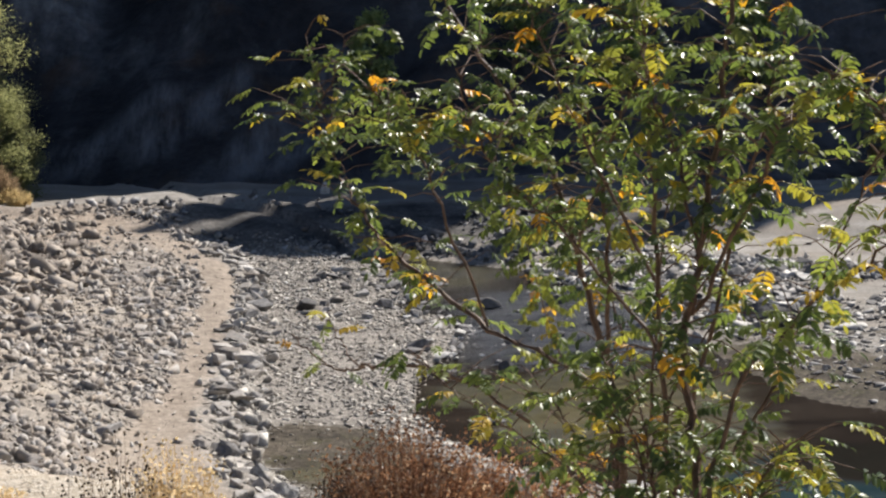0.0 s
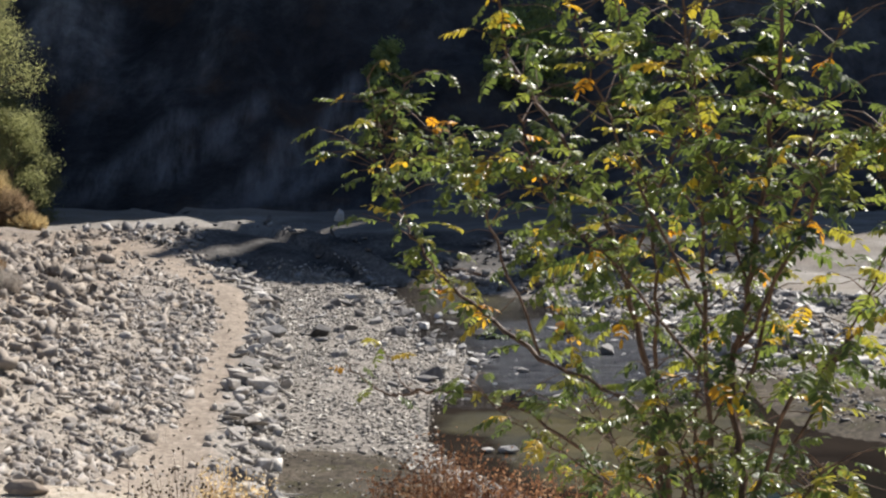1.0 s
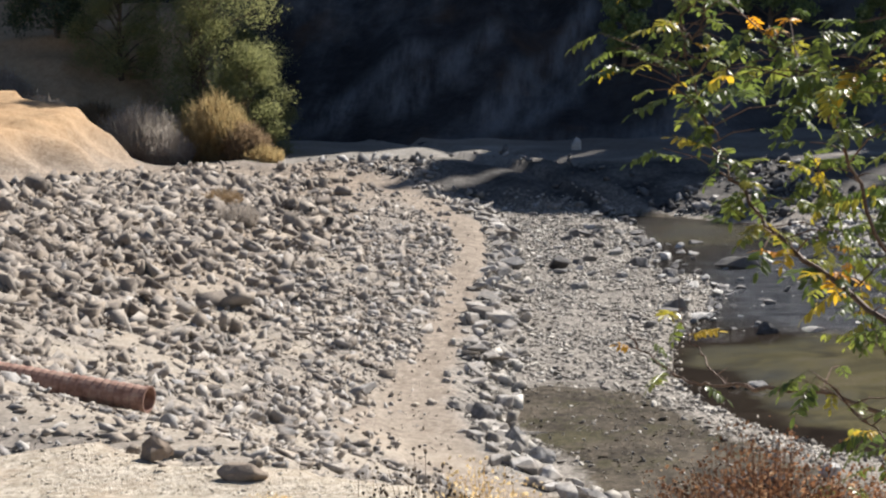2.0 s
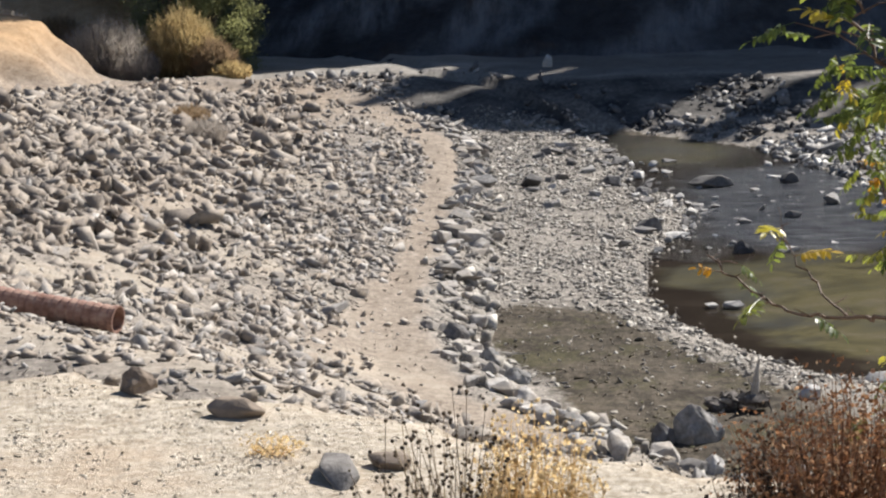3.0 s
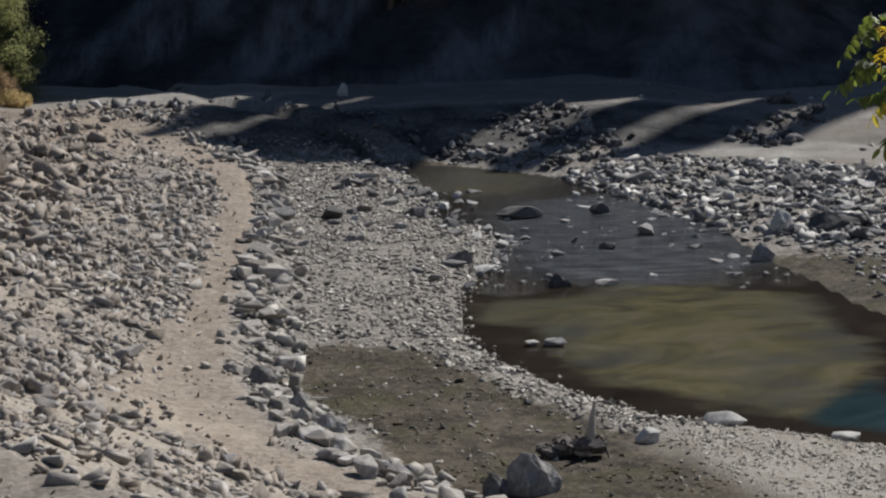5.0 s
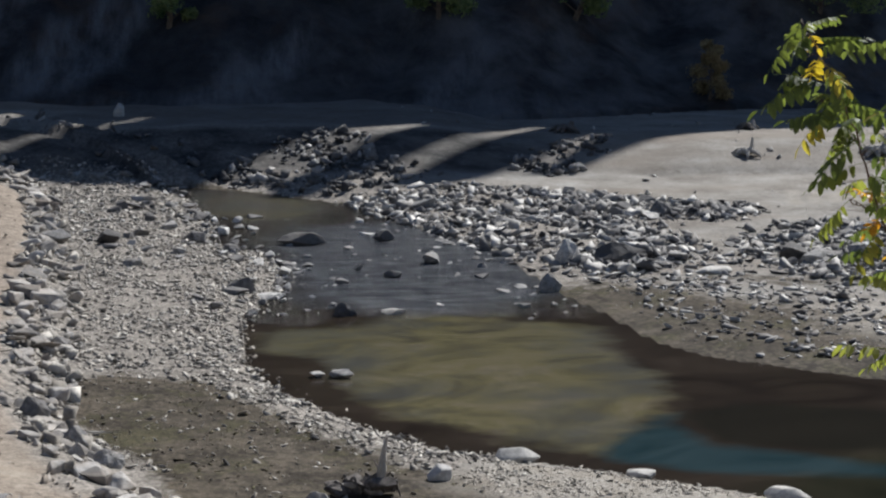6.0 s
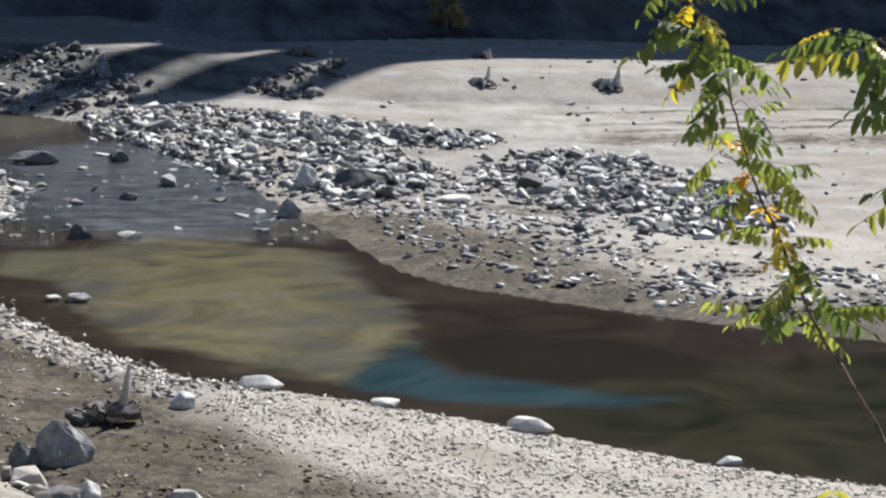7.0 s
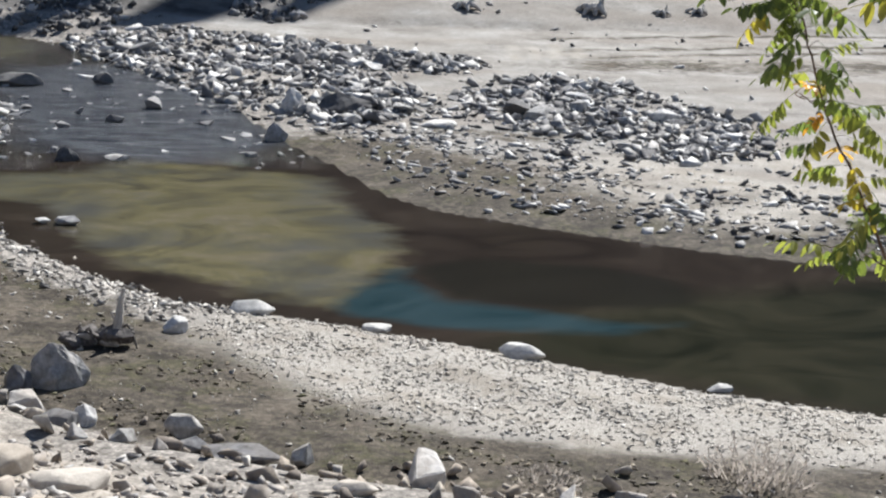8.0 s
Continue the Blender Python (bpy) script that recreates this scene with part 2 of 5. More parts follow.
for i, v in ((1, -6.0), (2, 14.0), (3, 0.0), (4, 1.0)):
    haze_east.inputs[i].default_value = v
k.link(axis.outputs[0], haze_east.inputs[0])
hc = k.mix(k.mul(haze_east.outputs[0], k.ramp(k.noise(0.5, 5, 0.6), [(0.4, 0.05), (0.65, 0.7)])), hc, (0.13, 0.128, 0.13))
slide = k.t.nodes.new("ShaderNodeVertexColor")
slide.layer_name = "slide"
streaks = k.ramp(k.noise(0.8, 6, 0.7, (1.6, 0.35, 0.35)), [(0.38, 0.1), (0.62, 1.0)])
hc = k.mix(k.mul(slide.outputs["Color"], streaks), hc, (0.15, 0.153, 0.16))
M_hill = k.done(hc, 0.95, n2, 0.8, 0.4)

k = Nodes("bark")
M_bark = k.done(k.ramp(k.noise(18.0, 5, 0.6, (1, 1, 0.25)), [(0.3, (0.06, 0.045, 0.032)), (0.7, (0.19, 0.145, 0.105))]), 0.9, k.noise(40.0), 0.6)
k = Nodes("twig_bark")
M_twig = k.done(k.ramp(k.noise(45.0, 5), [(0.3, (0.06, 0.037, 0.026)), (0.7, (0.17, 0.105, 0.068))]), 0.7, k.noise(160.0), 0.4, 0.002)
k = Nodes("driftwood")
M_drift = k.done(k.ramp(k.noise(14.0, 6, 0.6, (1, 1, 0.2)), [(0.3, (0.24, 0.215, 0.19)), (0.7, (0.58, 0.54, 0.48))]), 0.9, k.noise(30.0), 0.7)
k = Nodes("dark_root")
M_root = k.done(k.ramp(k.noise(16.0, 6), [(0.3, (0.045, 0.04, 0.037)), (0.75, (0.22, 0.195, 0.175))]), 0.9, k.noise(30.0), 0.8)
k = Nodes("rusty_metal")
rust = k.ramp(k.noise(9.0, 6), [(0.3, (0.17, 0.085, 0.06)), (0.5, (0.30, 0.18, 0.14)), (0.72, (0.45, 0.32, 0.25))])
M_rust = k.done(rust, 0.8, k.noise(60.0), 0.4, 0.005)


def leaf_material(name, stops, island, trans=0.5, rough=0.45, glow=(1.5, 1.5, 0.7)):
    k = Nodes(name)
    tone = k.ramp(random_of(k, island), stops)
    tone = k.mix(0.6, tone, k.ramp(k.noise(30.0 if not island else 2.0, 3), [(0.3, 0.7), (0.7, 1.25)]), "MULTIPLY")
    k.done(tone, rough, None, spec=0.4)
    tl = k.n("BsdfTranslucent")
    k.link(k.mix(1.0, tone, glow, "MULTIPLY"), tl.inputs["Color"])
    mx = k.n("MixShader", Fac=trans)
    k.link(k.bsdf.outputs[0], mx.inputs[1])
    k.link(tl.outputs[0], mx.inputs[2])
    k.link(mx.outputs[0], k.t.nodes["Material Output"].inputs["Surface"])
    return k.mat


M_leaf = leaf_material("sapling_leaf", [(0.0, (0.06, 0.09, 0.045)), (0.5, (0.12, 0.16, 0.06)), (0.85, (0.19, 0.22, 0.07)), (0.96, (0.30, 0.27, 0.06)), (1.0, (0.48, 0.33, 0.05))], False, 0.45, 0.38)
M_fresh = leaf_material("fresh_leaf", [(0.0, (0.075, 0.105, 0.045)), (0.5, (0.145, 0.18, 0.06)), (0.85, (0.24, 0.25, 0.075)), (1.0, (0.44, 0.34, 0.06))], False, 0.5, 0.55)
M_yellow = leaf_material("yellow_leaf", [(0.0, (0.42, 0.34, 0.04)), (1.0, (0.55, 0.26, 0.03))], False)
M_foliage = leaf_material("tree_foliage", [(0.0, (0.18, 0.20, 0.115)), (0.5, (0.225, 0.24, 0.135)), (1.0, (0.28, 0.285, 0.165))], True, 0.68, 0.85, (1.35, 1.3, 0.95))
M_foliage_dark = leaf_material("dark_tree_foliage", [(0.0, (0.03, 0.045, 0.03)), (0.6, (0.06, 0.085, 0.05)), (1.0, (0.10, 0.125, 0.07))], True, 0.3, 0.6)
M_ochre = leaf_material("ochre_brush", [(0.0, (0.26, 0.20, 0.11)), (0.6, (0.42, 0.33, 0.18)), (1.0, (0.56, 0.46, 0.27))], True, 0.65, 0.8, (1.2, 1.15, 1.0))
M_hill_leaf = leaf_material("hillside_foliage", [(0.0, (0.12, 0.17, 0.075)), (0.6, (0.20, 0.26, 0.11)), (1.0, (0.28, 0.32, 0.15))], True, 0.4, 0.7)
M_brush = leaf_material("grey_brush_twigs", [(0.0, (0.26, 0.23, 0.215)), (0.6, (0.38, 0.34, 0.31)), (1.0, (0.50, 0.45, 0.40))], True, 0.55, 0.8, (1.1, 1.1, 1.05))
M_brownbrush = leaf_material("brown_brush_twigs", [(0.0, (0.16, 0.11, 0.07)), (0.6, (0.28, 0.20, 0.125)), (1.0, (0.40, 0.30, 0.19))], True, 0.55, 0.8, (1.1, 1.1, 1.05))
M_straw = leaf_material("straw_weed", [(0.0, (0.42, 0.32, 0.18)), (0.5, (0.62, 0.51, 0.31)), (1.0, (0.76, 0.66, 0.46))], True, 0.65, 0.8, (1.2, 1.12, 1.0))
M_dry = leaf_material("dry_weed", [(0.0, (0.08, 0.05, 0.03)), (0.35, (0.17, 0.115, 0.07)), (0.7, (0.33, 0.25, 0.15)), (1.0, (0.52, 0.45, 0.32))], True, 0.35, 0.8, (1.15, 1.1, 1.0))
M_seed = leaf_material("dark_seed_head", [(0.0, (0.03, 0.022, 0.017)), (0.6, (0.075, 0.055, 0.038)), (1.0, (0.17, 0.125, 0.08))], True, 0.1, 0.9, (1.1, 1.05, 1.0))
M_reddry = leaf_material("rusty_dry_weed", [(0.0, (0.11, 0.055, 0.03)), (0.5, (0.28, 0.145, 0.08)), (0.9, (0.42, 0.25, 0.145)), (1.0, (0.58, 0.48, 0.35))], True, 0.5, 0.8, (1.15, 1.1, 1.0))


# ---------- plan of the valley ----------
def lerp_table(v, xs, ys):
    return np.interp(v, xs, ys)


LEFT_SHORE = [(-7.0, 78.0), (-3.2, 72.2), (-1.3, 69.3), (0.0, 65.8), (0.9, 59.8), (0.4, 56.9), (1.8, 55.6), (2.5, 53.0), (2.1, 49.2), (1.3, 46.6), (1.2, 42.0), (1.8, 39.5), (3.1, 36.8), (4.2, 35.1), (6.7, 33.7), (8.9, 32.1), (11.3, 30.0), (13.1, 29.0), (20.0, 25.5), (40.0, 15.0)]
RIGHT_SHORE = [(-6.4, 79.0), (-0.9, 71.2), (1.7, 67.8), (4.9, 64.7), (6.2, 60.4), (8.2, 55.2), (8.5, 50.1), (9.2, 47.0), (9.7, 43.6), (10.3, 42.4), (12.0, 40.9), (14.7, 39.0), (17.8, 37.4), (26.0, 33.5), (44.0, 23.0)]
BANK_FOOT = [(-24.0, 110.0), (-9.0, 82.0), (-5.6, 70.0), (-4.4, 62.8), (-3.5, 55.2), (-2.7, 47.1), (-2.6, 39.9), (-2.2, 35.4), (-1.3, 32.4), (0.2, 29.6), (2.3, 26.6), (6.0, 24.6), (10.0, 23.0), (16.0, 19.5), (40.0, 6.0)]


def signed_distance(x, y, line):
    """Distance to a polyline; positive to the right of its way."""
    best, sign = np.full(x.shape, 1e9), np.ones(x.shape)
    for (ax, ay), (bx, by) in zip(line, line[1:]):
        dx, dy = bx - ax, by - ay
        u = np.clip(((x - ax) * dx + (y - ay) * dy) / (dx * dx + dy * dy), 0, 1)
        d = np.hypot(x - ax - u * dx, y - ay - u * dy)
        side = np.where((x - ax) * dy - (y - ay) * dx > 0, 1.0, -1.0)
        closer = d < best - 1e-9
        sign = np.where(closer, side, sign)
        best = np.minimum(best, d)
    return best * sign


def smooth(a, b, v):
    u = np.clip((v - a) / (b - a), 0, 1)
    return u * u * (3 - 2 * u)


def waves(x, y, s):
    """Cheap smooth bumps, about -1 to 1."""
    return (np.sin(x * 1.7 * s + 1.3 * np.sin(y * 0.9 * s)) + np.sin(y * 2.1 * s + 1.7 * np.sin(x * 1.1 * s + 2.0)) + np.sin((x + y) * 1.3 * s + 0.7)) / 3


def shoulder_edge(x):
    return 4.60 - 0.55 * np.clip(x + 0.46, -0.2, 4.0) + 0.9 * np.clip(x + 0.66, -2.5, 0.0) + 0.07 * np.sin(4.1 * x) + 0.05 * np.sin(11.0 * x + 1.0)


def mound_amount(x, y):
    r = np.hypot((x + 27.6) / 10.2, (y - 68.0) / 11.0) + 0.05 * waves(x, y, 1.1)
    return smooth(1.05, 0.74, r)


def heights(x, y):
    x, y = np.asarray(x, float), np.asarray(y, float)
    foot = signed_distance(x, y, BANK_FOOT)          # positive towards the bank and the camera
    left = signed_distance(x, y, LEFT_SHORE)         # positive on the near shore
    right = -signed_distance(x, y, RIGHT_SHORE)      # positive on the far shore
    wet = np.minimum(-left, -right)                  # positive in the water
    z = np.where(wet > 0, -0.3 * smooth(0, 2.0, wet) - 0.03, 0)
    near = np.where(left > 0, 0.02 + 0.16 * smooth(0, 1.2, left) + 0.03 * np.minimum(left, 6), 0)
    far = np.where(right > 0, 0.02 + 0.12 * smooth(0, 1.5, right) + 0.012 * np.minimum(right, 30), 0)
    terrace = smooth(62, 70, y) * smooth(15.0, 6.0, x) * 0.25 + smooth(72, 90, y) * 0.3
    far = far + terrace * smooth(0, 1.6, right)
    near = near + terrace * smooth(68, 71, y) * smooth(0, 0.5, left) * smooth(5.0, 1.0, left)
    z = z + near + np.where(left > 0, 0, far)
    z = z + np.where(wet < 0, 0.035 * waves(x, y, 1.4) * smooth(0, 1, -wet), 0)
    lip = 75.2 + 0.3 * np.sin(0.55 * x + 0.6) + 0.12 * np.sin(1.7 * x)      # edge of the far terrace
    step = smooth(lip - 6.5, lip - 0.2, y) ** 0.8
    z = z + 0.85 * step * smooth(17.0, 8.5, x) * smooth(-16, -11, x)
    z = z + np.where(wet > 0, 0.62 * smooth(67.5, 71, y), 0)
    z = np.maximum(z, (0.36 + 0.85 * step) * smooth(67.8, 70.5, y) - 0.3 * (1 - smooth(67.8, 70.5, y)) - 0.1)
    # the bank: rubble lip, trail bench, stony slope
    f = np.maximum(foot, 0)
    rise = 0.42 * smooth(-0.6, 0.9, foot) + 0.14 * smooth(1.0, 2.4, f) + lerp_table(y, [20, 35, 45, 60, 75], [0.42, 0.34, 0.27, 0.17, 0.12]) * np.maximum(f - 2.0, 0) * (1 - 0.5 * smooth(-2.5, 1.5, x) * smooth(36, 30, y))
    crest = lerp_table(y, [8, 18, 30, 40, 60, 68, 75, 90, 120], [4.6, 4.7, 4.6, 4.0, 2.4, 1.3, 0.3, 0.2, 6.0])
    over = rise - crest
    rise = np.where(over > -0.6, crest - 0.6 + 0.6 * np.tanh((over + 0.6) / 0.6), rise)
    rise = rise + 0.10 * waves(x, y, 0.9) * smooth(2.0, 4.0, f) + 0.05 * waves(x, y, 2.7) * smooth(2.0, 3.0, f)
    z = z + rise
    lump = mound_amount(x, y)
    z = z * (1 - lump) + np.maximum(z, 3.7 + 0.16 * waves(x, y, 1.6) + 0.07 * waves(x, y, 4.1) - 0.05 * (x + 17)) * lump
    # a tan bank behind the bench of bare earth
    z = z + 0.55 * np.clip(y - 75.5 - 0.5 * np.clip(x + 24, 0, 9), 0, 9) * smooth(-16.5, -21, x) * (1 + 0.1 * waves(x, y, 1.2))
    # road shoulder by the camera
    s = shoulder_edge(x) - y
    top = 7.72 - 0.03 * y + 0.015 * waves(x, y, 5.0)
    fall = 7.6 + 0.55 * np.minimum(s, 0) - 0.1 * smooth(0, -0.6, s)
    merge = smooth(9.0, 14.0, y)
    slope = z * merge + np.minimum(z, fall) * (1 - merge)
    slope = np.where(y < 9.0, np.maximum(slope, fall), slope)
    z = np.where(s > 0, top, slope)
    return z


def height(x, y):
    return float(heights(np.array([x]), np.array([y]))[0])


# ---------- making meshes ----------
def link_mesh(name, verts, faces, material, parent=None, smooth_faces=False, label=""):
    me = bpy.data.meshes.new(name)
    me.from_pydata([tuple(v) for v in verts], [], [tuple(f) for f in faces])
    me.materials.append(material)
    if smooth_faces:
        me.polygons.foreach_set("use_smooth", [True] * len(me.polygons))
    ob = new(name, me)
    ob.parent = parent
    if label:
        ob["label"] = label
    return ob


def joined_tris(name, verts, tris, material):
    """One big triangle mesh from arrays."""
    me = bpy.data.meshes.new(name)
    n = len(tris)
    me.vertices.add(len(verts))
    me.vertices.foreach_set("co", np.asarray(verts, np.float32).ravel())
    me.loops.add(3 * n)
    me.loops.foreach_set("vertex_index", np.asarray(tris, np.int32).ravel())
    me.polygons.add(n)
    me.polygons.foreach_set("loop_start", np.arange(0, 3 * n, 3, dtype=np.int32))
    me.update(calc_edges=True)
    me.materials.append(material)
    return new(name, me)


def part(name, bm, material, parent, label=""):
    me = bpy.data.meshes.new(name)
    bm.to_mesh(me)
    bm.free()
    me.materials.append(material)
    ob = new(name, me)
    ob.parent = parent
    if label:
        ob["label"] = label
    return ob


def grid_mesh(name, xs, ys, zfun, material, zones=None, layer="zone"):
    gx, gy = np.meshgrid(xs, ys)
    gz = zfun(gx, gy)
    nx, ny = len(xs), len(ys)
    verts = np.stack([gx, gy, gz], -1).reshape(-1, 3)
    i = np.arange((ny - 1) * (nx - 1))
    a = (i // (nx - 1)) * nx + i % (nx - 1)
    tris = np.concatenate([np.stack([a, a + 1, a + nx + 1], -1), np.stack([a, a + nx + 1, a + nx], -1)])
    ob = joined_tris(name, verts, tris, material)
    if zones is not None:
        cols = zones(gx.ravel(), gy.ravel())
        lay = ob.data.color_attributes.new(layer, "FLOAT_COLOR", "POINT")
        lay.data.foreach_set("color", np.asarray(cols, np.float32).ravel())
    ob.data.polygons.foreach_set("use_smooth", [True] * len(ob.data.polygons))
    return ob


def rock_shape(seed, points, edge=0.0, detail=0):
    """A broken angular stone of about unit radius: the hull of a few points, its edges worn."""
    rng = np.random.default_rng(seed)
    p = rng.normal(size=(points, 3))
    p /= np.linalg.norm(p, axis=1)[:, None]
    p *= rng.uniform(0.6, 1.15, (points, 1))
    if 100 <= seed < 200 and seed % 2:               # split blocks with flat sides
        corners = np.array([[a, b, c] for a in (-1, 1) for b in (-1, 1) for c in (-1, 1)], float)
        p = corners * rng.uniform(0.3, 0.9, (8, 3)) + rng.normal(size=(8, 3)) * 0.2
    p *= np.array([rng.uniform(1.0, 1.5), rng.uniform(0.65, 1.0), rng.uniform(0.4, 0.75)]) if seed < 200 else np.array([rng.uniform(0.9, 1.25), rng.uniform(0.7, 1.0), rng.uniform(0.5, 0.85)])
    bm = bmesh.new()
    for q in p:
        bm.verts.new(q)
    bmesh.ops.convex_hull(bm, input=bm.verts)
    bmesh.ops.delete(bm, geom=[v for v in bm.verts if not v.link_faces], context="VERTS")
    bmesh.ops.dissolve_limit(bm, angle_limit=radians(14), verts=bm.verts, edges=bm.edges)
    if edge:
        bmesh.ops.bevel(bm, geom=list(bm.edges), offset=edge, segments=2, affect="EDGES", profile=0.6)
    if detail:
        bmesh.ops.triangulate(bm, faces=bm.faces)
        bmesh.ops.subdivide_edges(bm, edges=bm.edges, cuts=detail, use_grid_fill=True)
        for v in bm.verts:
            v.co += v.co.normalized() * 0.045 * noise.noise(v.co * 2.6 + Vector((seed, 0, 0))) + v.co.normalized() * 0.02 * noise.noise(v.co * 8.0)
    if seed >= 400:                                  # river-worn
        for _ in range(6):
            bmesh.ops.smooth_vert(bm, verts=bm.verts, factor=0.5, use_axis_x=True, use_axis_y=True, use_axis_z=True)
    bmesh.ops.triangulate(bm, faces=bm.faces)
    bm.verts.index_update()
    v = np.array([q.co[:] for q in bm.verts])
    f = np.array([[q.index for q in t.verts] for t in bm.faces])
    bm.free()
    return v, f


SMALL = [rock_shape(s, 7) for s in range(20)]
ROCKS = [rock_shape(100 + s, 7) for s in range(40)]
BIG = [rock_shape(200 + s, 15, 0.06, 2) for s in range(10)]


def peaked_shape(seed):
    """A boulder with a broad foot and a short ridge on top, its edges worn."""
    rng = np.random.default_rng(seed)
    pts = []
    for ring, (r, z) in enumerate(((0.98, -0.75), (1.0, -0.2), (0.72, 0.3))):
        for i in range(6 - ring):
            a = 6.283 * (i + 0.5 * ring + rng.uniform(-0.25, 0.25)) / (6 - ring)
            q = r * rng.uniform(0.85, 1.08)
            pts.append((q * math.cos(a), 0.8 * q * math.sin(a), z + rng.uniform(-0.1, 0.1)))
    pts += [(-0.25, 0.1, 0.85), (0.12, -0.05, 0.7)]
    bm = bmesh.new()
    for q in pts:
        bm.verts.new(q)
    bmesh.ops.convex_hull(bm, input=bm.verts)
    bmesh.ops.delete(bm, geom=[v for v in bm.verts if not v.link_faces], context="VERTS")
    bmesh.ops.bevel(bm, geom=list(bm.edges), offset=0.05, segments=2, affect="EDGES", profile=0.6)
    bmesh.ops.triangulate(bm, faces=bm.faces)
    bmesh.ops.subdivide_edges(bm, edges=bm.edges, cuts=2, use_grid_fill=True)
    for v in bm.verts:
        v.co += v.co.normalized() * (0.09 * noise.noise(v.co * 2.4 + Vector((seed, 0, 0))) + 0.035 * noise.noise(v.co * 7.0) + 0.02 * noise.noise(v.co * 16.0))
    bmesh.ops.triangulate(bm, faces=bm.faces)
    bm.verts.index_update()
    v = np.array([q.co[:] for q in bm.verts])
    f = np.array([[q.index for q in t.verts] for t in bm.faces])
    bm.free()
    return v, f


PEAKED = [peaked_shape(500 + s) for s in range(4)]
ROUND = [rock_shape(400 + s, 44, 0.05, 1) for s in range(5)]


def scatter(name, places, sizes, shapes, material, rng, sink=0.3, flat=1.0, tip=0.5):
    """One mesh of many stones lying on the ground."""
    places = np.asarray(places)
    zs = heights(places[:, 0], places[:, 1])
    vs, fs, off = [], [], 0
    for (x, y), z, s in zip(places, zs, sizes):
        v, f = shapes[rng.integers(len(shapes))]
        a, tilt, roll = rng.uniform(0, 6.283), rng.normal(0, tip), rng.normal(0, tip)
        m = np.array(Euler((tilt, roll, a)).to_matrix())
        p = (v * (0.5 * s * np.array([1, 1, flat]))) @ m.T
        p = p + (x, y, z + 0.5 * s * 0.6 * flat * (1 - 2 * sink) + 0.1 * s * flat)
        vs.append(p)
        fs.append(f + off)
        off += len(v)
    return joined_tris(name, np.concatenate(vs), np.concatenate(fs), material)


BLOCKS = []


def stones(name, places, sizes, material, rng, label, group, z=None, flat=1.0):
    """Stones that can be told apart, each a thing of its own on shared meshes."""
    if not BLOCKS:
        for v, f in [rock_shape(101 + 2 * q, 8, 0.12, 1) for q in range(14)] + [rock_shape(300 + q, 13, 0.1, 1) for q in range(14)]:
            me = bpy.data.meshes.new("block")
            me.from_pydata([tuple(q) for q in v], [], [tuple(q) for q in f])
            BLOCKS.append(me)
    kept = {}
    for (x, y), size in zip(places, sizes):
        q = int(rng.integers(len(BLOCKS)))
        if q not in kept:
            kept[q] = BLOCKS[q].copy()
            kept[q].materials.append(material)
        ob = new(name, kept[q])
        base = height(x, y) if z is None else z
        turn = Euler((rng.normal(0, 0.2), rng.normal(0, 0.2), rng.uniform(0, 6.28)))
        ob.matrix_world = Matrix.LocRotScale((x, y, base + 0.16 * size * flat), turn, Vector((0.5 * size, 0.5 * size, 0.5 * size * flat * rng.uniform(0.8, 1.25))))
        tagged(ob, label, "stone", group)


def inside(x, y, poly):
    hit = np.zeros(x.shape, bool)
    for (ax, ay), (bx, by) in zip(poly, poly[1:] + poly[:1]):
        c = ((ay > y) != (by > y)) & (x < (bx - ax) * (y - ay) / (by - ay + 1e-12) + ax)
        hit ^= c
    return hit


def sow(rng, n, box, keep):
    """n random places in a box, thinned by keep(x, y), a chance from 0 to 1."""
    x, y = rng.uniform(box[0], box[2], n), rng.uniform(box[1], box[3], n)
    ok = rng.random(n) < keep(x, y)
    return np.stack([x[ok], y[ok]], -1)


def sizes_of(rng, n, low, high, power=2.2):
    return low + (high - low) * rng.random(n) ** power


def tube(bm, points, radii, sides=6):
    """A tapered limb along points."""
    rings = []
    pts = [Vector(p) for p in points]
    for i, p in enumerate(pts):
        way = (pts[min(i + 1, len(pts) - 1)] - pts[max(i - 1, 0)]).normalized()
        side = way.orthogonal().normalized()
        up = way.cross(side)
        rings.append([bm.verts.new(p + radii[i] * (side * math.cos(6.2832 * j / sides) + up * math.sin(6.2832 * j / sides))) for j in range(sides)])
    for r, q in zip(rings, rings[1:]):
        for j in range(sides):
            bm.faces.new((r[j], r[(j + 1) % sides], q[(j + 1) % sides], q[j]))
    bm.faces.new(rings[-1])
    bm.faces.new(rings[0][::-1])


def curve_through(points, steps=5):
    """A smooth line through points."""
    p = [Vector(q) for q in points]
    p = [2 * p[0] - p[1], *p, 2 * p[-1] - p[-2]]
    out = []
    for a, b, c, d in zip(p, p[1:], p[2:], p[3:]):
        for i in range(steps):
            t = i / steps
            out.append(0.5 * ((2 * b) + (c - a) * t + (2 * a - 5 * b + 4 * c - d) * t * t + (3 * b - a - 3 * c + d) * t**3))
    return [*out, p[-2]]


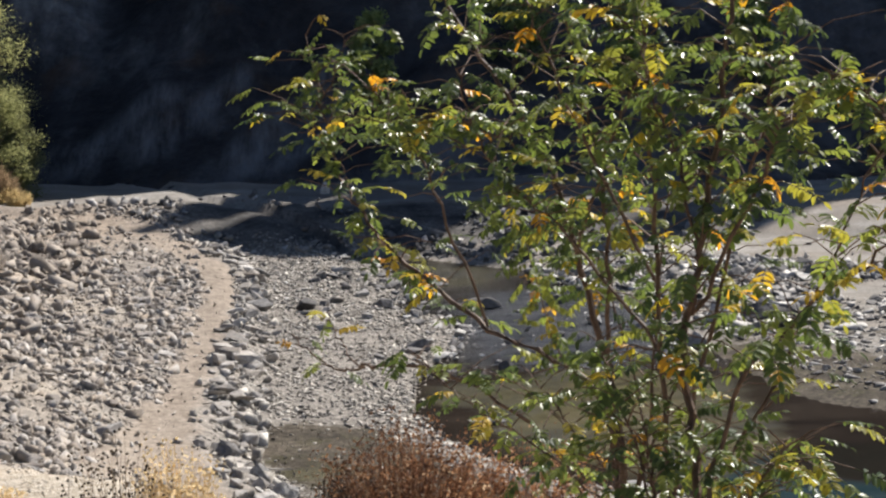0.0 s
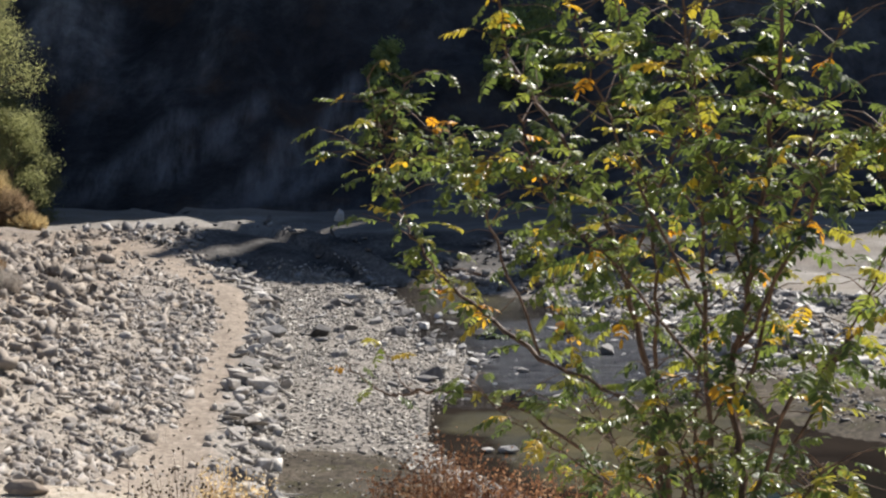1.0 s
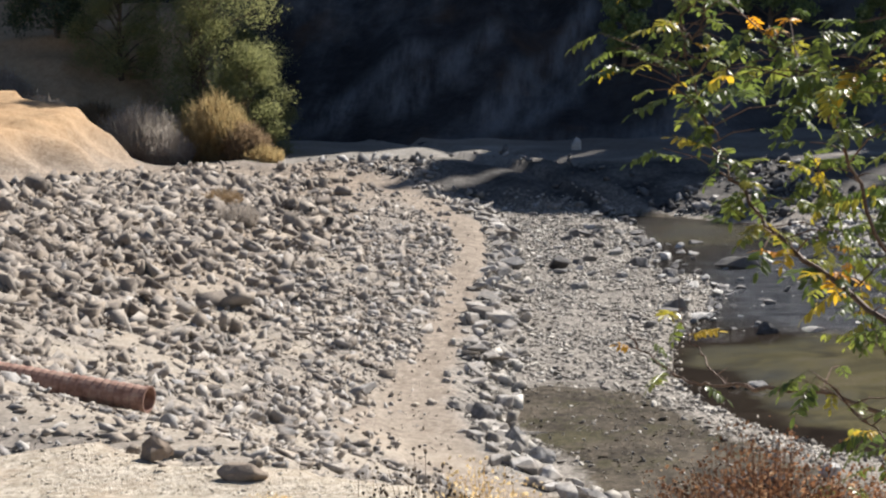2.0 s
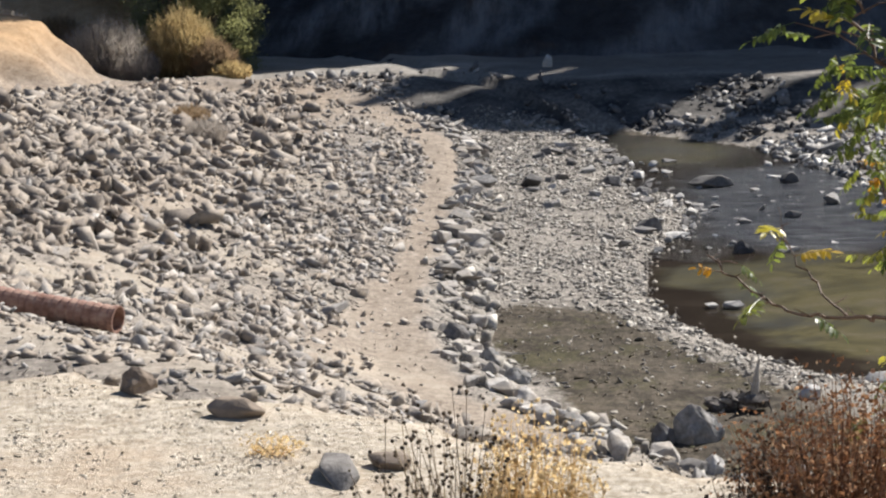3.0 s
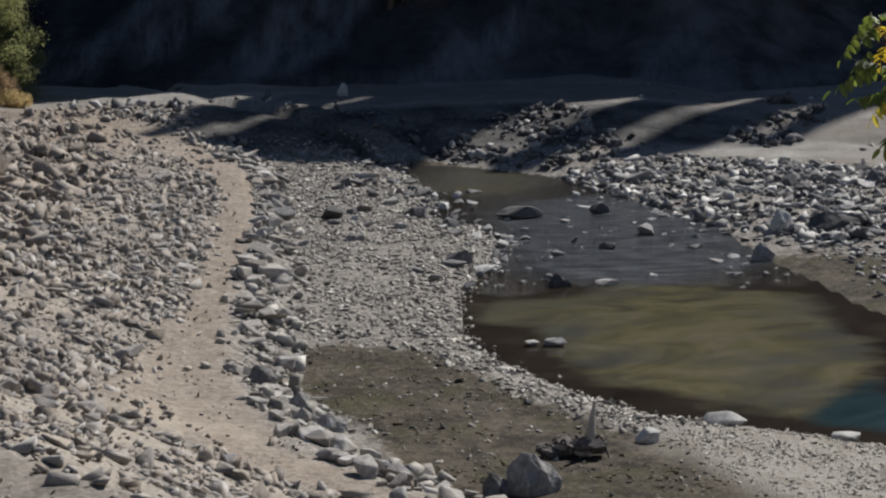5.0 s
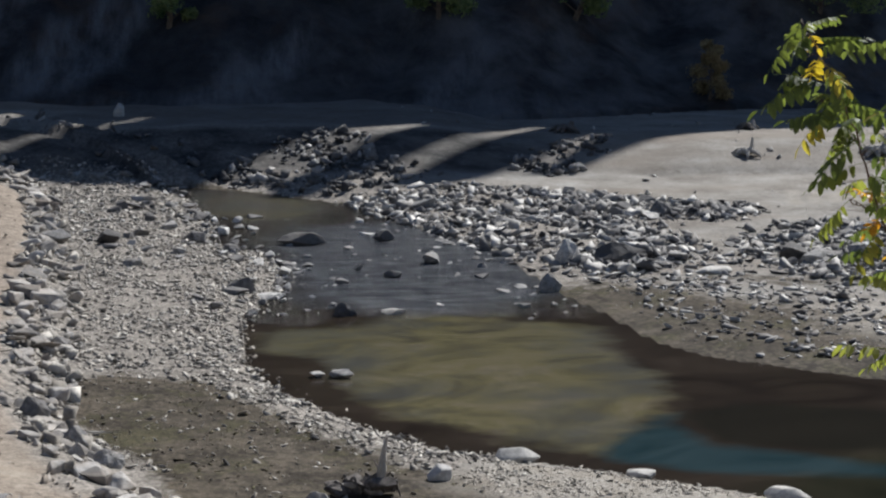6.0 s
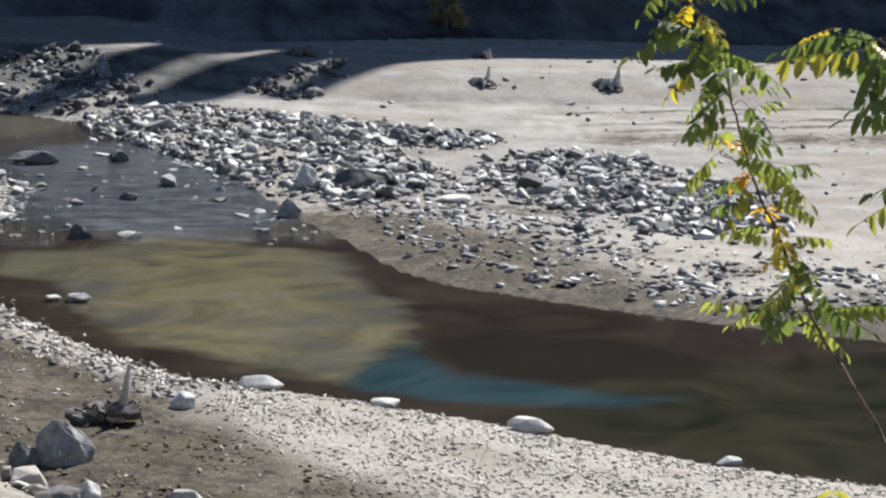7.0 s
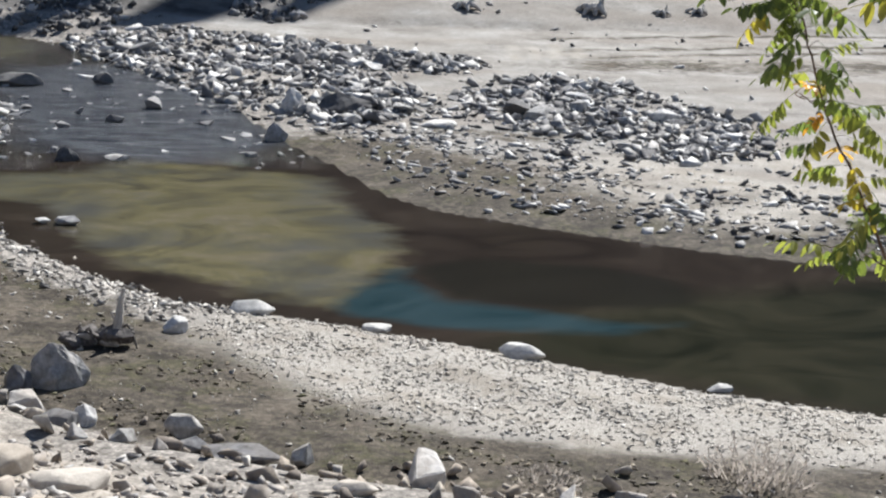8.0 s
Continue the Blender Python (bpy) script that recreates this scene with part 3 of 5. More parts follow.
# ---------- ground, water, hill ----------
MUD = [(-1.9, 38.8), (-1.1, 39.9), (0.4, 39.3), (1.15, 37.6), (1.85, 35.9), (2.6, 34.7), (3.3, 33.3), (4.2, 32.4), (5.0, 30.7), (5.6, 28.6), (6.4, 27.5), (7.5, 26.8), (9.1, 26.3), (12.5, 25.4), (12.0, 22.8), (8.5, 23.6), (5.6, 25.3), (4.4, 25.9), (3.5, 26.7), (2.3, 27.9), (1.2, 28.9), (0.4, 30.2), (-0.2, 33.2), (-1.05, 34.8), (-1.75, 37.0)]
PALE_BAR = [(4.2, 32.7), (5.0, 33.9), (6.3, 33.8), (7.4, 33.1), (8.8, 32.1), (9.5, 31.2), (10.9, 30.1), (12.5, 29.5), (14.0, 28.8), (20.0, 25.6), (18.0, 24.0), (12.5, 25.8), (10.8, 26.2), (9.0, 26.75), (7.5, 27.2), (6.3, 27.8), (5.6, 28.7), (5.1, 29.7), (4.7, 31.0)]
FIRST_BAR = [(4.8, 64.9), (6.5, 66.2), (9.0, 66.8), (13.0, 65.0), (17.2, 62.2), (15.4, 60.0), (12.8, 58.6), (13.4, 55.2), (12.2, 52.6), (10.4, 51.2), (8.8, 52.4), (8.4, 55.0), (6.4, 59.8)]


def soft_poly(x, y, poly, width=0.5):
    d = np.full(x.shape, 1e9)
    for (ax, ay), (bx, by) in zip(poly, poly[1:] + poly[:1]):
        dx, dy = bx - ax, by - ay
        u = np.clip(((x - ax) * dx + (y - ay) * dy) / (dx * dx + dy * dy), 0, 1)
        d = np.minimum(d, np.hypot(x - ax - u * dx, y - ay - u * dy))
    return smooth(-width, width, np.where(inside(x, y, poly), d, -d))


TRAIL = [(-11.0, 73.5), (-7.7, 67.8), (-5.25, 61.6), (-4.43, 56.5), (-4.09, 50.4), (-3.86, 44.2), (-3.7, 41.0), (-3.79, 38.0), (-3.46, 35.1), (-2.87, 32.5), (-2.07, 30.0), (-1.2, 28.9), (0.2, 27.4)]

# the sandy apron where the trail widens
APRON = [(-4.6, 31.9), (-4.55, 34.6), (-4.3, 36.6), (-4.0, 38.0), (-3.6, 37.5), (-3.0, 35.0), (-2.3, 30.8), (-2.7, 29.6), (-3.9, 30.8)]


def trail_amount(x, y):
    wide = lerp_table(y, [27, 30, 33, 38, 41, 45, 55, 60, 66, 74], [0.55, 0.56, 0.66, 0.62, 0.38, 0.36, 0.44, 0.62, 0.82, 1.1])
    path = smooth(1.35, 0.7, (np.abs(signed_distance(x, y, TRAIL)) + 0.16 * waves(x, y, 1.9)) / wide) * smooth(26.5, 29, y) * smooth(74, 70, y)
    return np.maximum(path, 0.85 * soft_poly(x + 0.2 * waves(x, y, 2.3), y, APRON, 0.4))


def upper_trail(x, y):
    """A faint path climbing the stony slope."""
    line = [(-7.4, 32.0), (-8.5, 35.0), (-8.65, 39.8), (-8.8, 43.2), (-9.0, 47.5), (-8.9, 53.0)]
    return smooth(0.75, 0.25, np.abs(signed_distance(x, y, line)) + 0.3 * waves(x, y, 1.3) + 5 * ((y < 33) | (y > 53))) * 0.85


def grassy(x, y):
    """The bare tan shoulder of the slope where the trail goes out of sight."""
    return soft_poly(x, y, [(-15.5, 73.5), (-11.0, 74.0), (-8.2, 68.5), (-6.2, 61.5), (-6.6, 57.5), (-9.5, 58.0), (-12.5, 63.0), (-15.5, 68.0)], 0.9) * 0.95


def ground_zones(x, y):
    left, right = signed_distance(x, y, LEFT_SHORE), -signed_distance(x, y, RIGHT_SHORE)
    foot = signed_distance(x, y, BANK_FOOT)
    mud = np.maximum(soft_poly(x, y, MUD, 0.7) * 0.9, np.where(right > 0, smooth(4.4, 0.9, right + 0.5 * waves(x, y, 0.9)) * smooth(52, 46, y), 0) * 1.0)
    mud = np.maximum(mud, 0.55 * smooth(5.0, 1.5, np.abs(y - 45 + 0.35 * (x - 12))) * (right > 0) * smooth(8, 1, right))
    mud = np.where((left < 0) & (right < 0), 0.9 * smooth(69.5, 67.5, y), mud)
    lip = 75.2 + 0.3 * np.sin(0.55 * x + 0.6) + 0.12 * np.sin(1.7 * x)
    # damp streaks and wheel marks on the sand flat
    band = np.exp(-((y - 61.8 - 0.08 * (x - 20)) / 1.4) ** 2) * smooth(17, 21, x) * 0.5
    for off in (64.2, 65.6, 68.3):
        band = np.maximum(band, 0.62 * np.exp(-((y - off - 0.12 * (x - 22) - 0.5 * np.sin(0.25 * x)) / 0.28) ** 2) * smooth(18, 22, x))
    band = np.maximum(band, 0.4 * smooth(0.1, 0.75, waves(x * 0.35, y, 0.9)) * smooth(1.5, 3.0, right) * smooth(14, 9, right) * smooth(58, 52, y))
    mud = np.maximum(mud, np.where(right > 0, band * (0.7 + 0.3 * waves(x, y, 1.3)), 0))
    # far sand beyond the lip is toned down to stand for shade
    pale = np.maximum(soft_poly(x, y, PALE_BAR, 0.5), np.where(right > 0, smooth(1.5, 5.0, right) * 0.95 * smooth(4.5, 10.0, x) * (1 - 0.6 * smooth(lip - 1, lip + 1, y) * smooth(22, 17, x)), 0))
    pale = pale * (1 - 0.85 * np.exp(-((y - 61.8 - 0.08 * (x - 20)) / 1.5) ** 2) * smooth(18, 21, x))
    for off, deep in ((64.2, 0.8), (65.6, 0.75), (68.3, 0.65)):
        pale = pale * (1 - deep * np.exp(-((y - off - 0.12 * (x - 22) - 0.5 * np.sin(0.25 * x)) / 0.3) ** 2) * smooth(19, 22, x))
    # terrace top: pale on the left, elsewhere its shade is in the colour
    pale = np.maximum(pale, np.maximum(0.45 * smooth(-13, -10, x), 0.95 * smooth(-2.5, -5.0, x)) * smooth(lip - 0.3, lip + 0.8, y) * smooth(-19, -15, x) * smooth(18, 13, x))
    pale = np.where((y < 12), 0.9 * smooth(0.25, -0.15, y - shoulder_edge(x)), pale)
    dirt = np.maximum(trail_amount(x, y), upper_trail(x, y))
    dirt = np.maximum(dirt, smooth(-16, -19, x) * smooth(48, 56, y))
    dirt = np.maximum(dirt, 0.7 * smooth(2.0, 5.0, foot) * (y > 9))
    dirt = np.maximum(dirt, grassy(x, y))
    upland = smooth(73, 76, y) * smooth(-17.5, -20.5, x) * (y < 100)
    earth = np.maximum(np.maximum(mound_amount(x, y), 0.85 * upland), 0.16 * trail_amount(x, y))
    earth = np.maximum(earth, 0.22 * smooth(-7.0, -10.0, x) * smooth(34, 40, y) * smooth(76, 70, y))
    earth = np.maximum(earth, 0.5 * (y < 12) * smooth(0.25, -0.1, y - shoulder_edge(x)))
    return np.stack([mud, pale, np.clip(dirt, 0, 1), earth], -1)


def lines(*spans):
    out = []
    for a, b, step in spans:
        out += list(np.arange(a, b, step))
    return np.array(out)


XS = lines((-900, -100, 100), (-100, -24, 4), (-24, -8, 0.4), (-8, 22, 0.2), (22, 40, 0.5), (40, 120, 8), (120, 901, 130))
YS = lines((-600, -40, 70), (-40, -6, 3), (-6, 8, 0.12), (8, 22, 0.5), (22, 46, 0.2), (46, 84, 0.3), (84, 130, 2), (130, 900, 110))
ground = grid_mesh("ground", XS, YS, heights, M_ground, ground_zones)
gx, gy = np.meshgrid(XS, YS)
amount = smooth(0.22, -0.08, gy - shoulder_edge(gx) + 0.1 * waves(gx, gy, 4.0)) * (gy < 12)
WHITE_SAND = [(14.1, 46.6), (16.4, 48.1), (20.0, 48.8), (23.5, 47.8), (24.5, 41.5), (19.5, 40.6), (15.9, 40.2), (15.0, 41.5), (14.3, 44.0)]
chalky = 0.92 * soft_poly(gx + 0.3 * waves(gx, gy, 1.5), gy + 0.3 * waves(gy, gx, 1.1), PALE_BAR, 0.7)
chalky = np.maximum(chalky, soft_poly(gx, gy, WHITE_SAND, 1.2) * np.clip(0.8 + 0.6 * waves(gx, gy, 1.1) + 0.3 * waves(gx, gy, 3.3), 0, 1))
for ax, ay, bx, by, wide in ((18.2, 62.9, 18.9, 65.8, 0.3), (18.8, 62.9, 19.6, 65.8, 0.3), (19.5, 63.2, 20.4, 66.0, 0.35), (20.3, 63.4, 21.0, 65.4, 0.25), (22.2, 66.6, 24.6, 62.0, 0.16), (23.4, 65.6, 26.2, 62.4, 0.14)):
    off = np.abs(signed_distance(gx, gy, [(ax, ay), (bx, by)]))
    chalky = np.maximum(chalky, 0.75 * smooth(wide, 0.3 * wide, off + 0.06 * waves(gx, gy, 3.0)))
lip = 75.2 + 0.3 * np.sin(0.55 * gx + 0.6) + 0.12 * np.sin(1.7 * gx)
# where the bank's shade is painted: its face, then weaker on the terrace top
bank_shade = smooth(68.6, 70.0, gy) * smooth(lip + 0.8, lip - 1.2, gy) * smooth(-8.5, -6.0, gx) * smooth(14.0, 10.0, gx) * np.clip(0.8 + 0.3 * waves(gx, gy, 1.3), 0, 1)
bank_shade = np.maximum(bank_shade, 0.4 * smooth(lip - 0.5, lip + 1.5, gy) * (gy < 90) * smooth(-6.0, -3.0, gx) * smooth(17.0, 12.0, gx))
DUST = [(-14.0, 22.0), (-1.5, 14.0), (3.5, 20.0), (1.2, 26.2), (-0.6, 29.5), (-2.6, 32.0), (-4.4, 34.5), (-5.2, 40.0), (-6.5, 50.0), (-11.0, 56.0), (-14.0, 46.0)]
amount = np.maximum(amount, 0.5 * soft_poly(gx, gy, DUST, 1.5) * smooth(-0.5, 0.4, waves(gx, gy, 0.8) + 0.5 * waves(gx, gy, 2.9))).ravel()
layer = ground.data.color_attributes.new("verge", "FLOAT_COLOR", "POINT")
layer.data.foreach_set("color", np.stack([amount, chalky.ravel(), bank_shade.ravel(), 0 * amount + 1], -1).astype(np.float32).ravel())
tagged(ground, "dusty riverside ground of dirt, mud and pale sand", "ground", kind="structure")


OLIVE = [(1.6, 45.0), (2.7, 46.0), (3.9, 47.2), (6.2, 48.0), (7.9, 46.9), (8.7, 43.2), (8.9, 40.2), (8.3, 38.4), (7.7, 36.8), (6.9, 35.0), (5.7, 35.8), (4.3, 37.5), (3.3, 40.4), (2.9, 42.4), (1.9, 43.6)]
SKY_TEAL = [(6.9, 34.9), (7.6, 36.6), (8.3, 37.6), (9.0, 37.9), (8.5, 36.9), (8.9, 35.4), (9.8, 34.95), (11.4, 34.0), (12.9, 33.9), (11.2, 33.0), (9.3, 33.1), (7.8, 33.6), (6.9, 34.2)]
GREEN = [(10.4, 34.2), (12.5, 35.2), (17.5, 36.4), (26.0, 33.0), (24.0, 23.0), (15.0, 28.0), (10.0, 31.4), (9.0, 32.4)]
HOLLOW = [(8.7, 37.4), (10.2, 38.1), (12.2, 37.7), (13.5, 36.5), (13.0, 35.0), (10.7, 34.8), (9.1, 35.5)]


def silt_sky_zones(x, y):
    plume = soft_poly(x + 0.4 * waves(x, y, 0.5), y, OLIVE, 1.5) * smooth(48.5, 43.5, y + 0.9 * waves(x, y, 0.7)) + 0.75 * np.exp(-(((x - 2.5) / 2.2) ** 2 + ((y - 64) / 3.6) ** 2))
    # where the painted sky reflection lies: the pool, then the riffle
    sky_blue = 0.72 * soft_poly(x + 0.3 * waves(x, y, 0.7), y, SKY_TEAL, 0.85)
    sky_blue = np.maximum(sky_blue, 1.0 * np.exp(-(((x - 5.5) / 3.8) ** 2 + ((y - 54.0) / 7.4) ** 4)))
    rough = 0.01 + 0.98 * smooth(46.4, 48.6, y + 0.9 * waves(x, y, 0.6) + 0.5 * waves(x, y, 1.7))
    return np.stack([np.clip(plume, 0, 1), sky_blue, rough, soft_poly(x, y, GREEN, 1.6)], -1)


water = grid_mesh("water", lines((-10, 45, 0.25)), lines((12, 82, 0.3)), lambda x, y: 0 * x, M_water, silt_sky_zones, "silt")
wx, wy = np.meshgrid(lines((-10, 45, 0.25)), lines((12, 82, 0.3)))
hollow = soft_poly(wx + 0.3 * waves(wx, wy, 0.8), wy, HOLLOW, 0.7).ravel()
layer = water.data.color_attributes.new("hollow", "FLOAT_COLOR", "POINT")
layer.data.foreach_set("color", np.repeat(hollow, 4).astype(np.float32))
tagged(water, "shallow silty river water, olive and brown", "river", kind="structure")


def crest_height(x):
    """An unseen broken skyline: crags with gaps shaped to let the sun through in streaks."""
    xs = [-200, -60, 0, 12, 20.0, 20.6, 21.1, 22.2, 23.4, 23.9, 24.6, 24.85, 25.35, 25.5, 25.9, 29, 33.7, 33.9, 34.1, 34.8, 36.2, 36.5, 36.7, 38.9, 39.1, 39.9, 40.1, 41.8, 42.8, 42.9, 43.5, 43.6, 44.3, 45.0, 45.5, 46.3, 48, 55, 72, 100, 220]
    hs = [70, 52, 44, 40, 38.4, 39, 41.3, 44.0, 46.0, 48.6, 48.6, 39.0, 39.2, 48.2, 48.4, 48.6, 48.8, 45.5, 43.6, 42.2, 41.0, 41.4, 50, 50, 39.2, 39.0, 49.9, 49.7, 48.8, 41.8, 41.4, 47.6, 46.9, 46.0, 43.6, 41.2, 39.4, 37.5, 37.5, 40, 50]
    return np.interp(x, xs, hs)


def hill_height(x, y):
    toe = np.interp(x, [-120, -40, -12, 0, 10, 20, 30, 60, 120], [95, 90, 83, 81, 80.5, 84, 87, 88, 80]) + 0.8 * np.sin(0.35 * x)
    u = np.clip((y - toe) / (116 - toe), 0, 1.0)
    gully = 1.6 * waves(x, 0.35 * y, 0.33) + 0.7 * waves(x, y * 0.5, 0.9)
    crest = crest_height(x + (116 - y) * math.tan(radians(SUN_AZ)))     # the unseen skyline's gaps run along the sun's rays
    low = np.minimum(crest, 31.0)
    z = 1.2 + low * (u ** 1.4) + (crest - low) * (u ** 14) + gully * np.clip(4 * u, 0, 1) * (1 - u ** 6)
    z = np.where(y > 116, 1.2 + np.maximum(crest - 5.0 * (y - 116), 24 * np.clip(1 - (y - 116) / 68, 0, 1)), z)
    return np.where(y < toe, -0.6, z)


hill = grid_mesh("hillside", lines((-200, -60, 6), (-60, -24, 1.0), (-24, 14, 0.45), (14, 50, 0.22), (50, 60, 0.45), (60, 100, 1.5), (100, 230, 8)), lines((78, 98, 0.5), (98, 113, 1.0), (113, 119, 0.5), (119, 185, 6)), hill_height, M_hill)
hx, hy = np.meshgrid(lines((-200, -60, 6), (-60, -24, 1.0), (-24, 14, 0.45), (14, 50, 0.22), (50, 60, 0.45), (60, 100, 1.5), (100, 230, 8)), lines((78, 98, 0.5), (98, 113, 1.0), (113, 119, 0.5), (119, 185, 6)))
slides = 0 * hx
for foot, head in (((-10.4, 86.6), (-6.8, 89.4)), ((-6.2, 84.6), (-2.6, 90.8)), ((-4.6, 84.4), (-1.6, 89.4)), ((0.6, 81.6), (4.4, 86.6)), ((-14.0, 86.5), (-9.8, 89.0)), ((9.0, 82.0), (11.5, 85.0)), ((-27.5, 96.0), (-25.5, 100.0))):
    du = np.clip(((hx - foot[0]) * (head[0] - foot[0]) + (hy - foot[1]) * (head[1] - foot[1])) / math.dist(foot, head) ** 2, 0, 1)
    off = np.hypot(hx - foot[0] - du * (head[0] - foot[0]), hy - foot[1] - du * (head[1] - foot[1]))
    slides = np.maximum(slides, smooth(1.5, 0.2, off * (0.8 + 0.5 * du) + 0.3 * waves(hx, hy, 1.5)))
slides = np.maximum(slides, 0.55 * smooth(84.0, 81.5, hy + 0.5 * waves(hx, hy, 0.7)))
layer = hill.data.color_attributes.new("slide", "FLOAT_COLOR", "POINT")
layer.data.foreach_set("color", np.repeat(slides.ravel(), 4).astype(np.float32))
tagged(hill, "steep shaded hillside of dark earth with pale slides", "hillside", kind="structure")
# the road bank behind the camera
bank = grid_mesh("road_bank", lines((-120, 121, 6)), lines((-60, -11, 3)), lambda x, y: np.interp(y, [-60, -40, -14, -11], [26, 18, 8.0, 7.0]) + 0.6 * waves(x, y, 0.3), M_hill)
tagged(bank, "earth bank rising behind the road shoulder", "bank", kind="structure")

# ---------- stones in masses ----------
rng = np.random.default_rng(5)


def not_trail(x, y):
    return (1 - 0.93 * trail_amount(x, y)) * (1 - 0.85 * upper_trail(x, y))


def pipe_clear(x, y):
    return np.where(np.abs(signed_distance(x, y, [(-8.2, 22.4), (-4.6, 21.4)])) < 0.32, 0.1, 1.0)


def slope_area(x, y):
    f = signed_distance(x, y, BANK_FOOT)
    area = smooth(0.8, 1.3, f) * np.maximum(smooth(15.5, 10.0, f), smooth(32, 26, y)) * (1 - smooth(-15, -18, x) * smooth(46, 54, y))
    return area * not_trail(x, y) * smooth(74.5, 71.5, y) * smooth(17, 24, y) * pipe_clear(x, y) * (1 - 0.75 * grassy(x, y)) * (1 - 0.35 * smooth(34, 28, y)) * (1 - 0.9 * smooth(0.0, 1.4, x))


def riprap_keep(x, y):
    return slope_area(x, y) * (0.2 + 0.8 * smooth(-0.5, 0.25, waves(x, y, 0.55) + 0.6 * waves(x, y, 1.9)))


pts = sow(rng, 120000, (-17, 9, 4, 82), lambda x, y: riprap_keep(x, y) * (0.6 + 0.4 * smooth(30, 40, y)))
high = rng.random(len(pts)) < smooth(-7.2, -10.5, pts[:, 0] + 0.05 * (pts[:, 1] - 45))
tagged(scatter("riprap_stones", pts[~high], sizes_of(rng, int((~high).sum()), 0.06, 0.42, 2.5), ROCKS, M_riprap, rng, 0.68, 0.85, 0.7), "loose broken grey stones covering the dusty bank slope", "stones", kind="stuff")
tagged(scatter("upper_riprap_stones", pts[high], sizes_of(rng, int(high.sum()), 0.07, 0.5, 2.3), ROCKS, M_upper, rng, 0.66, 0.9, 0.7), "loose brown-grey stones high on the dusty bank slope", "stones", kind="stuff")
pts = sow(rng, 130000, (-17, 12, 3, 76), lambda x, y: slope_area(x, y) * smooth(72, 55, y) * (0.4 + 0.6 * smooth(34, 44, y)))
tagged(scatter("slope_gravel", pts, sizes_of(rng, len(pts), 0.025, 0.12, 1.9), SMALL, M_riprap, rng, 0.45, 0.8), "fine broken grey gravel between the slope's stones", "gravel", kind="stuff")
pts = sow(rng, 1500, (-17, 26, -2, 76), riprap_keep)
stones("riprap_block", pts[:300], sizes_of(rng, 300, 0.26, 0.55, 2.0), M_slope_block, rng, "angular dusty grey block lying on the stony bank slope", "blocks on the bank slope", flat=0.7)
pts = sow(rng, 13000, (-17, 34, -6, 68), lambda x, y: riprap_keep(x, y) * smooth(-6.5, -9.0, x + 0.02 * (y - 40)) * 0.6)
tagged(scatter("upper_riprap_blocks", pts, sizes_of(rng, len(pts), 0.22, 0.7, 2.2), ROCKS, M_upper, rng, 0.45, 0.95, 0.6), "coarser brown-grey blocks heaped high on the bank slope", "stones", kind="stuff")


pts = sow(rng, 16000, (-9, 7, 4, 27), lambda x, y: smooth(0.3, 1.5, y - shoulder_edge(x)) * (signed_distance(x, y, BANK_FOOT) > 1.0) * 0.8 * pipe_clear(x, y))
tagged(scatter("near_slope_stones", pts, sizes_of(rng, len(pts), 0.03, 0.24, 3.4), ROCKS, M_riprap, rng, 0.5, 0.7, 0.35), "small grey stones on the slope below the shoulder", "stones", kind="stuff")


def rubble_keep(x, y):
    f = signed_distance(x, y, BANK_FOOT)
    return smooth(1.0, 0.5, np.abs(f - 0.15)) * (1 - trail_amount(x, y)) * smooth(21, 24, y) * smooth(70.5, 68.5, y) * (1 - 0.85 * smooth(0.8, 2.0, x))


pts = sow(rng, 9000, (-8, 21, 10, 76), rubble_keep)
stones("rubble_stone", pts[:150], sizes_of(rng, 150, 0.2, 0.62, 1.8), M_rubble, rng, "pale angular stone in the rubble line beside the trail", "rubble line beside the trail", flat=0.85)
stones("rubble_stone", pts[150:300], sizes_of(rng, 150, 0.2, 0.72, 2.2), M_rubble, rng, "angular grey stone in the rubble line beside the trail", "rubble line beside the trail", flat=0.85)
tagged(scatter("rubble_line", pts[300:1900], sizes_of(rng, len(pts[300:1900]), 0.1, 0.5, 1.7), ROCKS, M_shore, rng, 0.4, 0.95, 0.7), "line of small tumbled grey rubble between trail and river bed", "stones", kind="stuff")


def left_gravel(x, y):
    f, l = signed_distance(x, y, BANK_FOOT), signed_distance(x, y, LEFT_SHORE)
    patch = 0.3 + 0.7 * smooth(-0.35, 0.2, waves(x, y, 0.8) + 0.7 * waves(x, y, 2.2) + 0.5 * smooth(2.2, 0.4, l) + 0.3 * smooth(48, 54, y))
    return patch * (f < 0.4) * np.where(l > -0.4, 1.0, 0.0) * smooth(71.0, 69.0, y) * (1 - 0.97 * soft_poly(x, y, MUD, 0.35)) * (1 - soft_poly(x, y, PALE_BAR, 0.2)) * (y > 33)


pts = sow(rng, 95000, (-7, 33, 5.5, 76), left_gravel)
tagged(scatter("shore_gravel", pts, sizes_of(rng, len(pts), 0.035, 0.2, 2.8), ROCKS, M_shore, rng, 0.5, 0.55, 0.4), "pale river gravel along the near shore", "gravel", kind="stuff")
pts = sow(rng, 2600, (-6, 46, 5.5, 74), lambda x, y: left_gravel(x, y) * np.maximum(smooth(1.6, 0.3, signed_distance(x, y, LEFT_SHORE)), 0.35 * smooth(50, 56, y)))
stones("shore_stone", pts[:220], sizes_of(rng, 220, 0.16, 0.6, 2.2), M_pale_boulder, rng, "pale river stone among the shore gravel", "stones among the shore gravel", flat=0.8)


